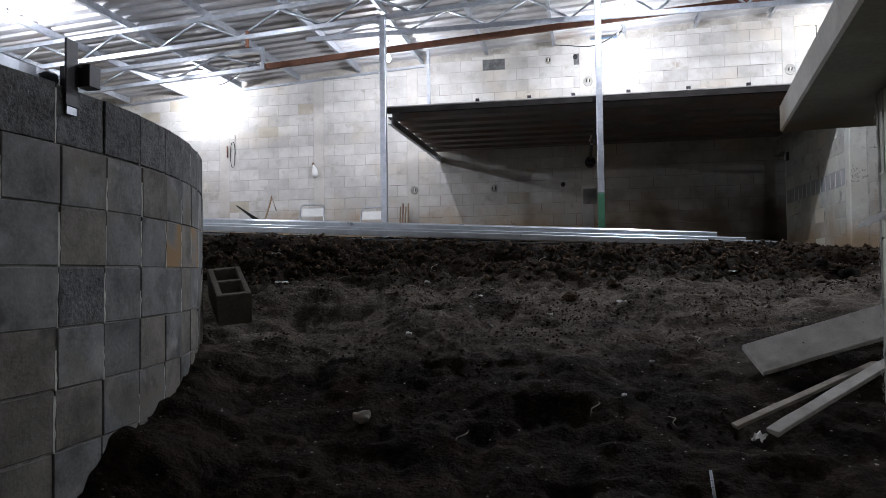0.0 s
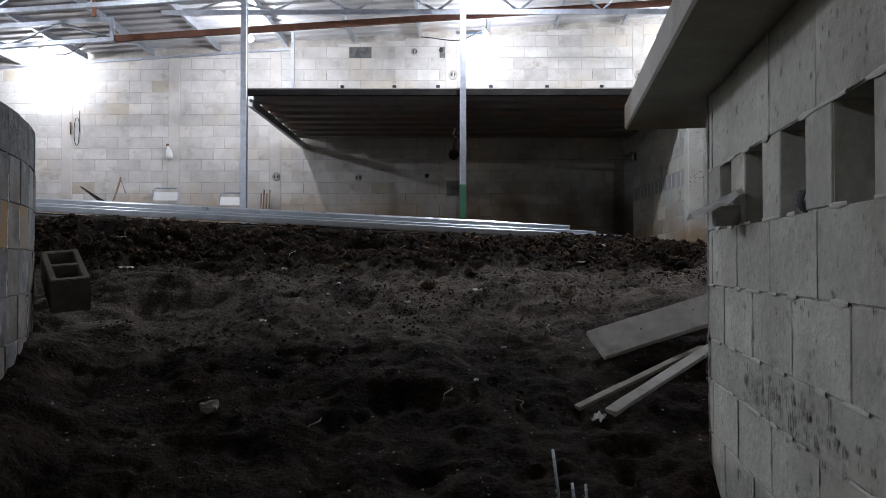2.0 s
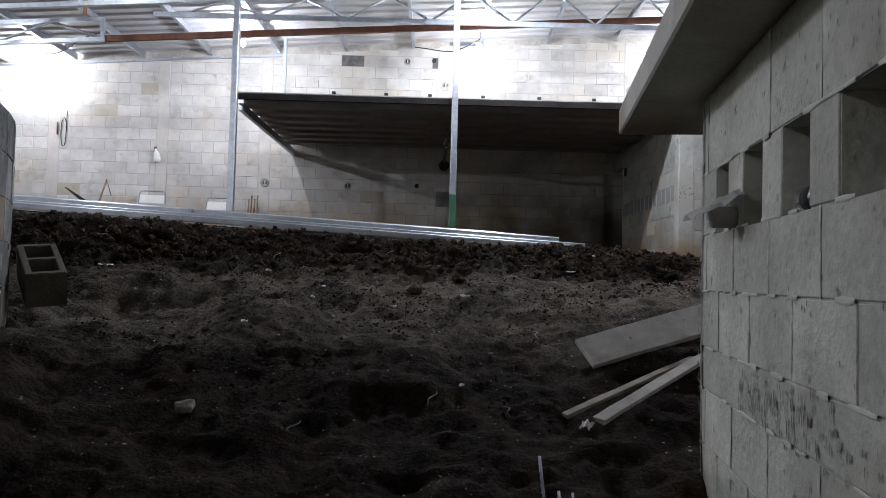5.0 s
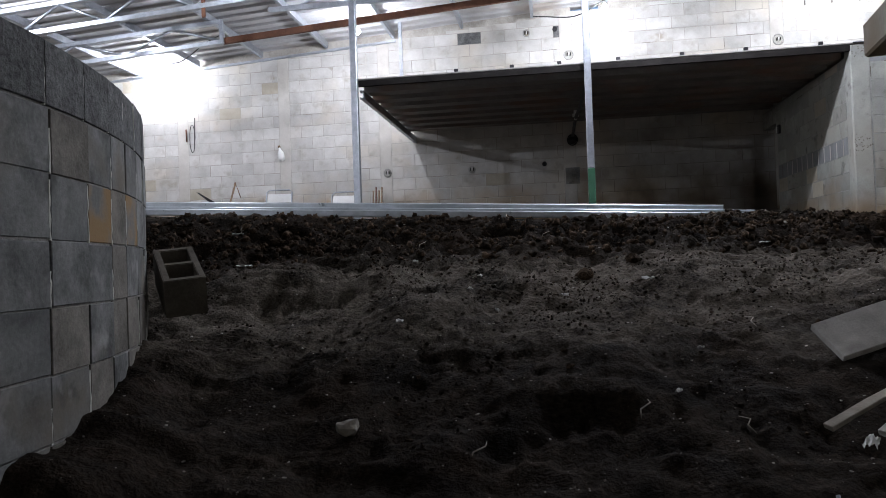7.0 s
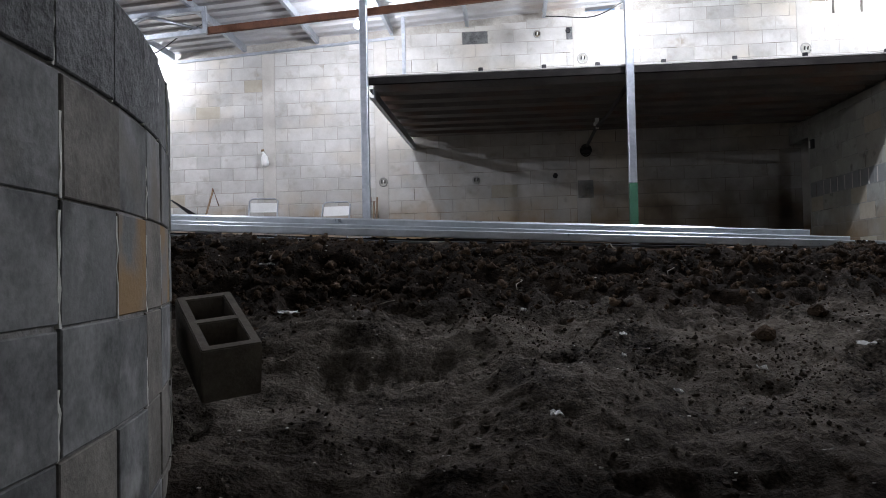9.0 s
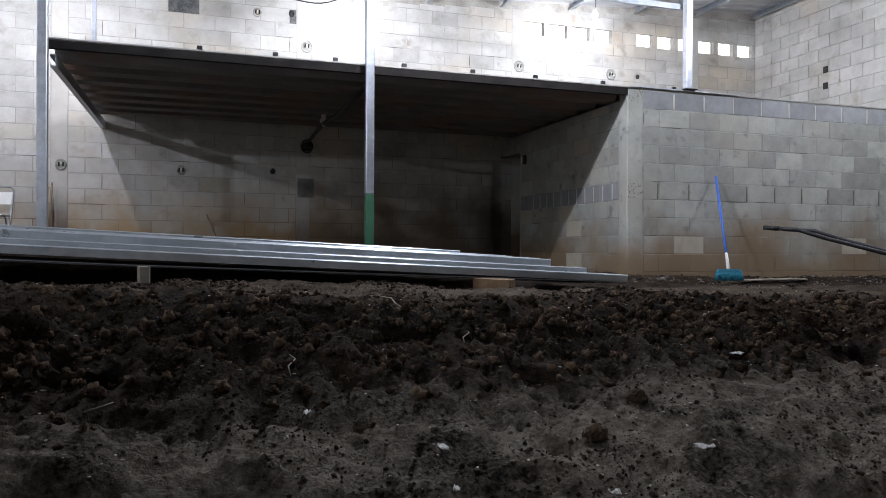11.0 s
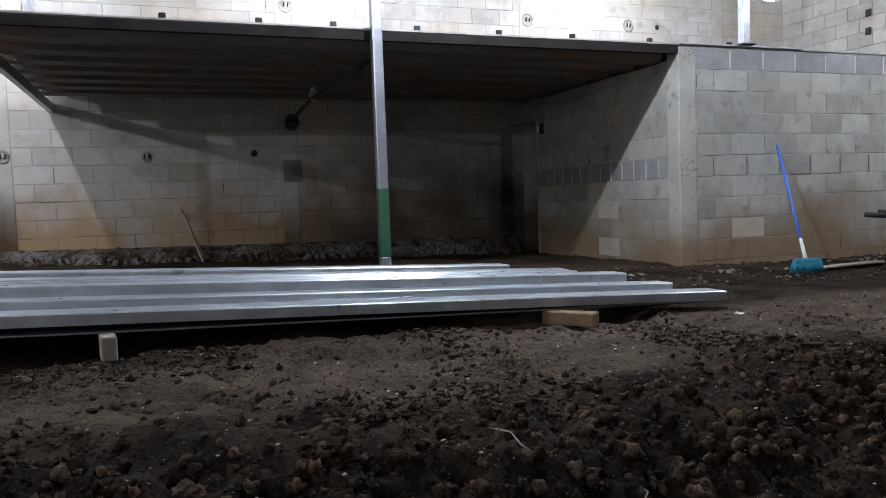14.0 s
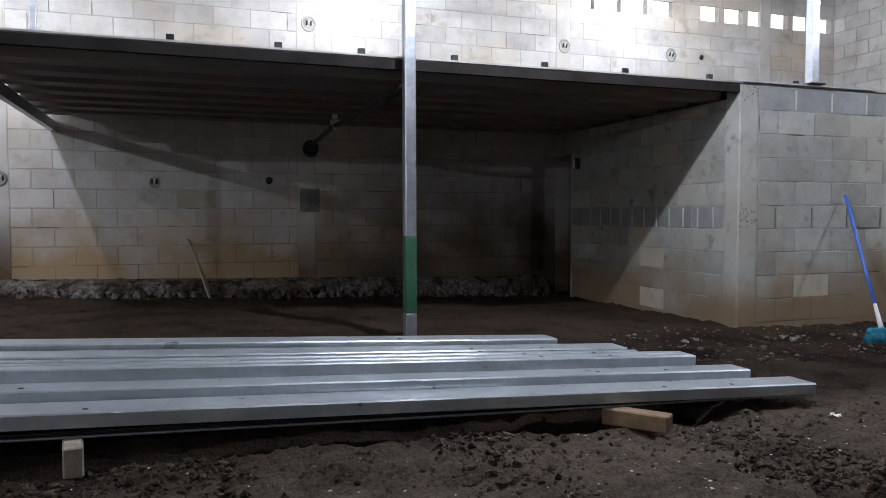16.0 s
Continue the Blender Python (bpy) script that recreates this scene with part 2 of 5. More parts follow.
M = {
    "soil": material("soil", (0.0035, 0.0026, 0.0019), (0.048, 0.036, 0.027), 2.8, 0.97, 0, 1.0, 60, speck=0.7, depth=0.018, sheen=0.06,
                     stain_shade=[((0.030, 0.018, 0.010), 1.6, 0.54, 0.75, None), ((0.008, 0.006, 0.0045), 2.7, 0.52, 0.68, None)],
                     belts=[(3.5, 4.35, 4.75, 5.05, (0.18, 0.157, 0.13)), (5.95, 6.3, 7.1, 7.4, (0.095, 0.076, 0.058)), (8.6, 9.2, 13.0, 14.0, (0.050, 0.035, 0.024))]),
    "clod": material("clod", (0.005, 0.0038, 0.0028), (0.125, 0.086, 0.057), 14, 0.97, 0, 1.0, 90, speck=0.7, vary=0.65, depth=0.012, sheen=0.06),
    "crumb": material("crumb", (0.014, 0.011, 0.008), (0.092, 0.073, 0.056), 16, 0.97, 0, 0.8, 120, speck=0.9, vary=0.7, depth=0.006, sheen=0.06),
    "pale_block": material("pale_block", (0.43, 0.42, 0.39), (0.62, 0.61, 0.585), 4, 0.9, 0, 0.5, 90, vary=0.13, depth=0.005,
                           stain_shade=[((0.57, 0.49, 0.37), 0.7, 0.50, 0.74, None), ((0.34, 0.31, 0.26), 5.0, 0.58, 0.78, None), ((0.40, 0.285, 0.165), 1.8, 0.64, 0.98, (1.75, 2.8)),
                                  # shade under the deck's right end, put into the block colour
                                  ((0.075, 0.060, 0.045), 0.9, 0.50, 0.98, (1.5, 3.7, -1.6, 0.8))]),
    "grey_block": material("grey_block", (0.25, 0.26, 0.235), (0.42, 0.425, 0.39), 5, 0.9, 0, 0.5, 90, vary=0.24, depth=0.005,
                           stain_shade=[((0.36, 0.34, 0.29), 0.9, 0.52, 0.75, None), ((0.16, 0.16, 0.145), 7.0, 0.60, 0.76, None), ((0.21, 0.15, 0.09), 1.3, 0.64, 1.0, (1.55, 2.5))]),
    "dark_block": material("dark_block", (0.05, 0.052, 0.051), (0.21, 0.215, 0.212), 12, 0.92, 0, 1.0, 60, speck=0.9, vary=0.2, depth=0.008),
    "tank_block": material("tank_block", (0.10, 0.103, 0.10), (0.33, 0.335, 0.325), 4, 0.92, 0, 0.6, 70, speck=0.35, vary=0.30, depth=0.005, sheen=0.25, reach=0.2,
                           stain_shade=[((0.19, 0.165, 0.13), 2.6, 0.54, 0.74, None), ((0.08, 0.08, 0.075), 9.0, 0.58, 0.76, None), ((0.40, 0.40, 0.385), 7.0, 0.60, 0.80, None)]),
    "warm_block": material("warm_block", (0.10, 0.092, 0.078), (0.28, 0.262, 0.23), 5, 0.92, 0, 0.8, 70, speck=0.4, vary=0.2, depth=0.006, sheen=0.25, reach=0.2,
                           stain_shade=[((0.10, 0.095, 0.085), 6.0, 0.56, 0.76, None)]),
    "buff_block": material("buff_block", (0.36, 0.32, 0.25), (0.48, 0.44, 0.36), 7, 0.9, 0, 0.4, 120, depth=0.004),
    "ochre_block": material("ochre_block", (0.13, 0.13, 0.12), (0.28, 0.28, 0.27), 5, 0.9, 0, 0.6, 70, depth=0.005,
                            stain_shade=[((0.30, 0.19, 0.085), 5.0, 0.40, 0.58, None)]),
    "tank_mortar": material("tank_mortar", (0.10, 0.095, 0.085), (0.36, 0.35, 0.33), 9, 0.95, 0, 0.8, 60, depth=0.01),
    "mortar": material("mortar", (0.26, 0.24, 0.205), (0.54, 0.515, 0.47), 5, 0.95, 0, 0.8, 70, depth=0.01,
                       # second entry: the same under-deck shade, put into the mortar colour
                       stain_shade=[((0.26, 0.18, 0.11), 1.1, 0.66, 1.02, (1.9, 2.95)), ((0.075, 0.060, 0.045), 0.9, 0.50, 0.98, (1.5, 3.7, -1.6, 0.8))]),
    "cement": material("cement", (0.27, 0.27, 0.25), (0.47, 0.46, 0.43), 4, 0.9, 0, 0.5, 80, depth=0.006,
                       stain_shade=[((0.2, 0.19, 0.17), 2.3, 0.56, 0.8, None)]),
    "grey_mortar": material("grey_mortar", (0.17, 0.172, 0.16), (0.44, 0.44, 0.41), 6, 0.95, 0, 0.8, 70, depth=0.008,
                           stain_shade=[((0.19, 0.14, 0.09), 1.3, 0.72, 1.10, (1.6, 2.5))]),
    "pale_cement": material("pale_cement", (0.42, 0.40, 0.36), (0.58, 0.56, 0.52), 4, 0.9, 0, 0.5, 80, depth=0.006,
                            stain_shade=[((0.15, 0.10, 0.058), 1.2, 0.68, 1.08, (1.9, 2.95))]),
    "render_coat": material("render_coat", (0.38, 0.385, 0.33), (0.72, 0.725, 0.65), 2.6, 0.88, 0, 1.0, 38, vary=0.16, speck=0.5, depth=0.009,
                            stain_shade=[((0.30, 0.295, 0.25), 1.9, 0.52, 0.78, None), ((0.50, 0.44, 0.33), 1.1, 0.55, 0.78, None), ((0.17, 0.16, 0.135), 17.0, 0.64, 0.74, None)]),
    "band_block": material("band_block", (0.19, 0.20, 0.20), (0.29, 0.30, 0.30), 7, 0.9, 0, 0.4, 120, vary=0.12, depth=0.004),
    "blue_block": material("blue_block", (0.20, 0.21, 0.215), (0.33, 0.345, 0.35), 6, 0.9, 0, 0.6, 80, vary=0.14, depth=0.005),
    "dirty_block": material("dirty_block", (0.075, 0.064, 0.050), (0.20, 0.175, 0.14), 7, 0.95, 0, 0.8, 70, depth=0.005),
    "slab": material("slab", (0.27, 0.265, 0.23), (0.52, 0.51, 0.455), 1.6, 0.9, 0, 0.5, 50, depth=0.006,
                     stain_shade=[((0.24, 0.185, 0.115), 1.3, 0.48, 0.72, None), ((0.15, 0.15, 0.13), 4.0, 0.56, 0.74, None)]),
    "rubble": material("rubble", (0.02, 0.017, 0.014), (0.34, 0.315, 0.28), 20, 0.95, 0, 1.0, 50, speck=0.4, depth=0.04, reach=0.18,
                       stain_shade=[((0.09, 0.062, 0.04), 2.2, 0.46, 0.60, None), ((0.02, 0.016, 0.012), 7.0, 0.52, 0.62, None)]),
    "smear": material("smear", (0.46, 0.46, 0.41), (0.72, 0.72, 0.66), 9, 0.92, 0, 0.8, 60, depth=0.006),
    "zinc": material("zinc", (0.34, 0.37, 0.41), (0.54, 0.57, 0.62), 14, 0.40, 0.85, 0.12, 60, depth=0.003),
    "new_zinc": material("new_zinc", (0.38, 0.42, 0.45), (0.60, 0.645, 0.69), 7, 0.32, 0.5, 0.02, 26, depth=0.001,
                         stain_shade=[((0.38, 0.43, 0.45), 1.5, 0.5, 0.75, None)]),
    "roof_zinc": material("roof_zinc", (0.44, 0.44, 0.45), (0.60, 0.60, 0.61), 1.4, 0.45, 0.3, 0.1, 40, depth=0.003,
                          stain_shade=[((0.42, 0.35, 0.29), 1.0, 0.56, 0.8, None)]),
    "deck_steel": material("deck_steel", (0.095, 0.085, 0.078), (0.21, 0.19, 0.172), 2.0, 0.6, 0.15, 0.2, 60, depth=0.004,
                           stain_shade=[((0.19, 0.105, 0.065), 1.4, 0.5, 0.7, None)]),
    "dark_coat": material("dark_coat", (0.012, 0.011, 0.011), (0.035, 0.032, 0.03), 5, 0.92, 0, 0.2, 60, depth=0.003, sheen=0.04),
    "black_steel": material("black_steel", (0.02, 0.02, 0.022), (0.055, 0.055, 0.058), 8, 0.5, 0.6, 0.2, 60, depth=0.003),
    "rust": material("rust", (0.10, 0.04, 0.025), (0.24, 0.11, 0.065), 6, 0.8, 0.2, 0.4, 60, depth=0.003),
    "green_paint": material("green_paint", (0.018, 0.075, 0.040), (0.035, 0.125, 0.07), 7, 0.5, 0, 0.15, 60, depth=0.002),
    "old_wood": material("old_wood", (0.36, 0.34, 0.31), (0.60, 0.58, 0.54), 9, 0.85, 0, 0.5, 120, depth=0.003,
                         stain_shade=[((0.22, 0.19, 0.16), 6, 0.57, 0.78, None)]),
    "grey_batten": material("grey_batten", (0.20, 0.17, 0.135), (0.40, 0.36, 0.30), 12, 0.85, 0, 0.5, 100, depth=0.003),
    "brown_wood": material("brown_wood", (0.13, 0.08, 0.045), (0.28, 0.19, 0.11), 12, 0.8, 0, 0.4, 100, depth=0.002),
    "blue_plastic": material("blue_plastic", (0.04, 0.12, 0.50), (0.07, 0.19, 0.68), 8, 0.4, 0, 0.05, 60, depth=0.001),
    "teal_bristle": material("teal_bristle", (0.01, 0.16, 0.26), (0.03, 0.28, 0.40), 30, 0.7, 0, 0.8, 120, depth=0.01),
    "white_plastic": material("white_plastic", (0.66, 0.66, 0.64), (0.82, 0.82, 0.80), 6, 0.45, 0, 0.1, 60, depth=0.002),
    "orange_paint": material("orange_paint", (0.38, 0.10, 0.02), (0.60, 0.20, 0.05), 9, 0.6, 0, 0.2, 60, depth=0.003),
    "black_rubber": material("black_rubber", (0.012, 0.012, 0.012), (0.035, 0.035, 0.035), 12, 0.8, 0, 0.3, 80, depth=0.002),
    "paper": material("paper", (0.68, 0.68, 0.66), (0.86, 0.86, 0.84), 12, 0.85, 0, 0.4, 60, depth=0.004),
    "fleck": material("fleck", (0.25, 0.22, 0.18), (0.6, 0.57, 0.52), 20, 0.9, 0, 0.2, 60, vary=0.5, depth=0.002),
    "foil": material("foil", (0.6, 0.62, 0.64), (0.85, 0.86, 0.88), 20, 0.22, 0.95, 0.5, 40, depth=0.006),
    "bulb": glowing("bulb_glow", (1.0, 0.98, 0.95), 60.0),
}


# ---- building helpers ----
def mesh(name, verts, faces, mat, smooth=False):
    me = bpy.data.meshes.new(name)
    me.from_pydata(verts, [], faces)
    me.materials.append(mat)
    if smooth:
        me.polygons.foreach_set("use_smooth", [True] * len(me.polygons))
    me.update()
    return me


def part(name, me, parent=None, label="", m=None):
    """One mesh object, under a thing or a part, at the pose m in its parent's space. me: mesh, or (bmesh, material)."""
    if isinstance(me, tuple):
        bm, mat = me
        me = bpy.data.meshes.new(name)
        bm.to_mesh(me)
        bm.free()
        me.materials.append(mat)
    ob = new(name, me)
    if parent:
        ob.parent = parent
    if m is not None:
        ob.matrix_basis = m
    return tagged(ob, label)


def thing(name, label, category, group="", m=None):
    ob = new(name)
    ob.empty_display_size = 0.1
    if m is not None:
        ob.matrix_basis = m
    return tagged(ob, label, category, group)


def box_bm(size, at=(0, 0, 0), bevel=0.0, turn=None, into=None, seg=1):
    bm = bmesh.new()
    bmesh.ops.create_cube(bm, size=1.0, matrix=Matrix.Diagonal((*size, 1)))
    if bevel:
        bmesh.ops.bevel(bm, geom=bm.edges[:], offset=bevel, segments=seg, affect="EDGES")
    bm.transform(Matrix.Translation(at) @ (turn or Matrix()))
    if into is None:
        return bm
    tmp = bpy.data.meshes.new("tmp")
    bm.to_mesh(tmp)
    bm.free()
    into.from_mesh(tmp)
    bpy.data.meshes.remove(tmp)
    return into


def span(x0, x1, y0, y1, z0, z1, bevel=0.0, into=None):
    return box_bm((x1 - x0, y1 - y0, z1 - z0), ((x0 + x1) / 2, (y0 + y1) / 2, (z0 + z1) / 2), bevel, None, into)


def rod_bm(points, radius, sides=8, into=None):
    """A round tube along points; radius may be one number or one per point."""
    bm = into or bmesh.new()
    pts = [Vector(p) for p in points]
    rr = radius if isinstance(radius, (list, tuple)) else [radius] * len(pts)
    rings = []
    for i, p in enumerate(pts):
        d = (pts[min(i + 1, len(pts) - 1)] - pts[max(i - 1, 0)]).normalized()
        u = d.cross(Vector((0, 0, 1)) if abs(d.z) < 0.9 else Vector((1, 0, 0))).normalized()
        v = d.cross(u)
        rings.append([bm.verts.new(p + rr[i] * (u * math.cos(2 * math.pi * k / sides) + v * math.sin(2 * math.pi * k / sides))) for k in range(sides)])
    for a, b in zip(rings, rings[1:]):
        for k in range(sides):
            f = bm.faces.new((a[k], a[(k + 1) % sides], b[(k + 1) % sides], b[k]))
            f.smooth = True
    bm.faces.new(rings[0][::-1])
    bm.faces.new(rings[-1])
    bmesh.ops.recalc_face_normals(bm, faces=bm.faces[:])
    return bm


def profile_bm(outline, length, bm=None):
    """Extrudes a closed outline in (y, z) along x, from 0 to length."""
    bm = bm or bmesh.new()
    a = [bm.verts.new((0, y, z)) for y, z in outline]
    b = [bm.verts.new((length, y, z)) for y, z in outline]
    n = len(outline)
    for i in range(n):
        bm.faces.new((a[i], a[(i + 1) % n], b[(i + 1) % n], b[i]))
    bm.faces.new(a[::-1])
    bm.faces.new(b)
    bmesh.ops.recalc_face_normals(bm, faces=bm.faces[:])
    return bm


def channel_outline(h, w, t):
    """C section: web upright at y=0, flanges going to +y, with small lips."""
    lip = min(0.018, h / 4)
    return [(0, 0), (w, 0), (w, lip), (w - t, lip), (w - t, t), (t, t), (t, h - t), (w - t, h - t), (w - t, h - lip), (w, h - lip), (w, h), (0, h)]


def lump_bm(size, seed, rough=0.25, sub=2):
    bm = bmesh.new()
    bmesh.ops.create_icosphere(bm, subdivisions=sub, radius=1.0)
    for v in bm.verts:
        k = 1 + rough * noise.noise(v.co * 1.7 + Vector((seed, seed * 1.3, 0)))
        v.co = Vector((v.co.x * size[0] * k, v.co.y * size[1] * k, v.co.z * size[2] * k))
    return bm


# ---- ground ----
PROFILE = np.array([(-5, -0.1), (0, 0.0), (1, 0.12), (2, 0.36), (3.1, 0.70), (3.93, 1.03), (4.4, 1.18), (4.75, 1.28), (5.3, 1.45),
                    (5.7, 1.59), (6.1, 1.605), (7, 1.57), (8, 1.61), (9.4, 1.685), (11, 1.66), (12.6, 1.63), (13.5, 1.62)])
TILT_Y = np.array([(-5, 0), (4.8, 0), (5.7, -0.045), (6.5, -0.02), (7.2, -0.008), (8.5, -0.036), (13.5, -0.03)])


def grid_noise(x, y, freq, seed):
    """Smooth value noise on arrays, -1 to 1."""
    rng = np.random.RandomState(seed)
    table = rng.rand(256, 256) * 2 - 1
    x, y = x * freq + 37.3, y * freq + 71.9
    i, j = np.floor(x).astype(int), np.floor(y).astype(int)
    u, v = x - i, y - j
    u, v = u * u * u * (u * (6 * u - 15) + 10), v * v * v * (v * (6 * v - 15) + 10)
    t = lambda a, b: table[a % 256, b % 256]
    return (t(i, j) * (1 - u) + t(i + 1, j) * u) * (1 - v) + (t(i, j + 1) * (1 - u) + t(i + 1, j + 1) * u) * v


def height(x, y, rough=True):
    x, y = np.asarray(x, float), np.asarray(y, float)
    yy = y + 0.10 * grid_noise(x, y * 0, 0.6, 5) - 0.03 * np.clip(x, -4, 4)
    z = np.interp(yy, PROFILE[:, 0], PROFILE[:, 1])
    z = z + 0.5 * (np.interp(yy - 0.15, PROFILE[:, 0], PROFILE[:, 1]) - 2 * z + np.interp(yy + 0.15, PROFILE[:, 0], PROFILE[:, 1])) / 2
    z = z + np.interp(y, TILT_Y[:, 0], TILT_Y[:, 1]) * np.clip(x, -5, 4)
    off = np.hypot(x + 5.31, y - 2.24) - 3.546
    z = z + 0.24 * np.exp(-(np.clip(off, 0, 9) / 0.30) ** 2) * np.clip(1 - np.abs(y - 2.5) / 1.4, 0, 1)
    z = z + 0.24 * np.exp(-((x - 2.1) / 0.55) ** 2 - ((y - 4.0) / 0.5) ** 2)
    z = z + 0.03 * np.clip(-x - 2, 0, 3) * np.clip((y - 10.0) / 1.5, 0, 1)
    under = np.clip((y - 7.24) / 0.14, 0, 1) * np.clip((7.95 - y) / 0.2, 0, 1) * np.clip((1.3 - x) / 0.4, 0, 1) * np.clip((x + 6) / 0.5, 0, 1)
    z = z + (0.052 * np.exp(-((y - 7.10) / 0.2) ** 2) + 0.14 * np.exp(-((y - 8.08) / 0.12) ** 2)) * np.clip((0.5 - x) / 1.5, 0, 1) * np.clip((x + 6) / 0.5, 0, 1) - 0.22 * under
    if not rough:
        return z
    bank = np.exp(-((yy - 5.35) / 0.45) ** 2)
    flat = 1 / (1 + np.exp(-(y - 6.4) * 4))
    ridge = lambda f, s: 0.5 - np.abs(grid_noise(x, y, f, s)) * 1.6
    z = z + 0.050 * grid_noise(x, y, 1.5, 1) * (1 - 0.7 * flat) * (1 - bank)
    z = z - 0.08 * np.clip(grid_noise(x, y, 2.6, 21) - 0.30, 0, 1) * (1 - 0.9 * flat) * (1 - bank)
    z = z - 0.06 * np.clip(grid_noise(x, y, 5.3, 27) - 0.35, 0, 1) * (1 - 0.7 * flat)
    z = z + (0.028 + 0.022 * bank) * grid_noise(x, y, 3.7, 2) * (1 - 0.6 * flat)
    z = z + (0.012 + 0.022 * bank) * ridge(7.0, 3) * (1 - 0.4 * flat)
    z = z + (0.013 + 0.018 * bank) * ridge(13.0, 7)
    z = z + (0.006 + 0.012 * bank) * ridge(24.0, 4) + 0.007 * grid_noise(x, y, 37.0, 6)
    return z


def ground_at(x, y):
    return float(height(np.array([x]), np.array([y]))[0])


def build_ground():
    xs = np.concatenate([np.arange(-10, -3.2, 0.12), np.arange(-3.2, 3.0, 0.019), np.arange(3.0, 8.2, 0.07)])
    ys = np.concatenate([np.arange(-4.2, 1.6, 0.10), np.arange(1.6, 7.4, 0.017), np.arange(7.4, 13.3, 0.06)])
    gx, gy = np.meshgrid(xs, ys)
    gz = height(gx, gy)
    verts = np.stack([gx, gy, gz], -1).reshape(-1, 3)
    n, m = len(xs), len(ys)
    idx = np.arange(n * m).reshape(m, n)
    faces = np.stack([idx[:-1, :-1], idx[:-1, 1:], idx[1:, 1:], idx[1:, :-1]], -1).reshape(-1, 4)
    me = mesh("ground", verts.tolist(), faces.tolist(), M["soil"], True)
    tagged(part("ground", me), "dark churned earth sloping up to a level terrace", "ground", kind="structure")


build_ground()


# ---- walls of concrete block ----
def roof_z(x):
    return 5.36 + 0.063 * x


BLOCK_MESHES = {}


def block_mesh(w, h, d, mat, c=0.002):
    """A block with its face at y=0 looking to -y, lower left corner of its cell at the origin; open at the back."""
    key = (round(w, 3), round(h, 3), round(d, 3), mat.name)
    if key not in BLOCK_MESHES:
        b = [(0, d, 0), (w, d, 0), (w, d, h), (0, d, h)]
        mid = [(0, c, 0), (w, c, 0), (w, c, h), (0, c, h)]
        f = [(c, 0, c), (w - c, 0, c), (w - c, 0, h - c), (c, 0, h - c)]
        faces = [(8, 9, 10, 11)]
        for i in range(4):
            j = (i + 1) % 4
            faces += [(4 + i, 4 + j, 8 + j, 8 + i), (i, j, 4 + j, 4 + i)]
        BLOCK_MESHES[key] = mesh("block", b + mid + f, faces, mat)
    return BLOCK_MESHES[key]


def joined(name, pieces, parent, label):
    """Pieces (mesh, pose) as one part of many small bodies."""
    verts, faces, mats, which = [], [], [], []
    for me, m in pieces:
        o = len(verts)
        verts += [tuple(m @ v.co) for v in me.vertices]
        faces += [tuple(o + i for i in p.vertices) for p in me.polygons]
        mat = me.materials[0]
        if mat not in mats:
            mats.append(mat)
        which += [mats.index(mat)] * len(me.polygons)
    me = mesh(name, verts, faces, mats[0])
    for mat in mats[1:]:
        me.materials.append(mat)
    me.polygons.foreach_set("material_index", which)
    return tagged(part(name, me, parent), label, kind="stuff")


def shape_of(bm):
    bm.verts.index_update()
    out = [v.co[:] for v in bm.verts], [[v.index for v in f.verts] for f in bm.faces]
    bm.free()
    return out


def lay(parent, place, runs, z0, z1, mat_of, near, joint=0.009, course=0.2, length=0.4, top_of=None, depth=0.05, shift=True):
    """Lays courses of block. place(u, z): pose of a block's lower left corner; runs: stretches (u0, u1); mat_of(u, z, rng);
    near(u, z): a piece of its own."""
    rng = random.Random(17)
    singles, rest = [], []
    k = 0
    z = z0
    while z < z1 - 0.02:
        for u0, u1 in runs(z):
            off = (length / 2 if k % 2 and shift else 0)
            edges = [u0]
            u = u0 + (off or length)
            while u < u1 - 0.07:
                edges.append(u)
                u += length
            edges.append(u1)
            for a, b in zip(edges, edges[1:]):
                h = course - joint
                if top_of:
                    h = min(h, top_of((a + b) / 2) - z)
                if h < 0.04 or b - a < 0.04:
                    continue
                me = block_mesh(b - a - joint, h, depth, mat_of((a + b) / 2, z, rng))
                jig = pose(rng.uniform(-0.002, 0.002), rng.uniform(-0.002, 0.0012), rng.uniform(-0.002, 0.002), rng.uniform(-0.15, 0.15), 0, rng.uniform(-0.12, 0.12))
                m = place(a + joint / 2, z + joint / 2) @ jig
                (singles if near((a + b) / 2, z) else rest).append((me, m))
        z += course
        k += 1
    gaps = []
    for me, m in singles:
        if rng.random() < 0.13:
            w, h = me.vertices[1].co.x, me.vertices[2].co.z
            if rng.random() < 0.55:
                cut = span(w * rng.uniform(0, 0.4), w * rng.uniform(0.6, 1.0), -0.002, 0.004, -0.0055, -0.0005)
            else:
                cut = span(-0.006, -0.0005, -0.002, 0.004, h * rng.uniform(0, 0.3), h * rng.uniform(0.7, 1.0))
            gaps.append((mesh("gap", *shape_of(cut), M["dirty_block"]), m))
    if gaps:
        joined("open_joints", gaps, parent, "dark open joints between the blocks")
    for me, m in singles[:300]:
        part("block", me, parent, m=m)
    rest += singles[300:]
    if rest:
        joined("blockwork", rest, parent, "pale concrete blocks in mortar")


BACK = 12.95
COLUMNS = (-6.75, -4.85, -3.05, 0.05, 3.35, 6.6)
WINDOWS = [3.49 + 0.405 * i for i in range(4)] + [5.48 + 0.405 * i for i in range(6)]


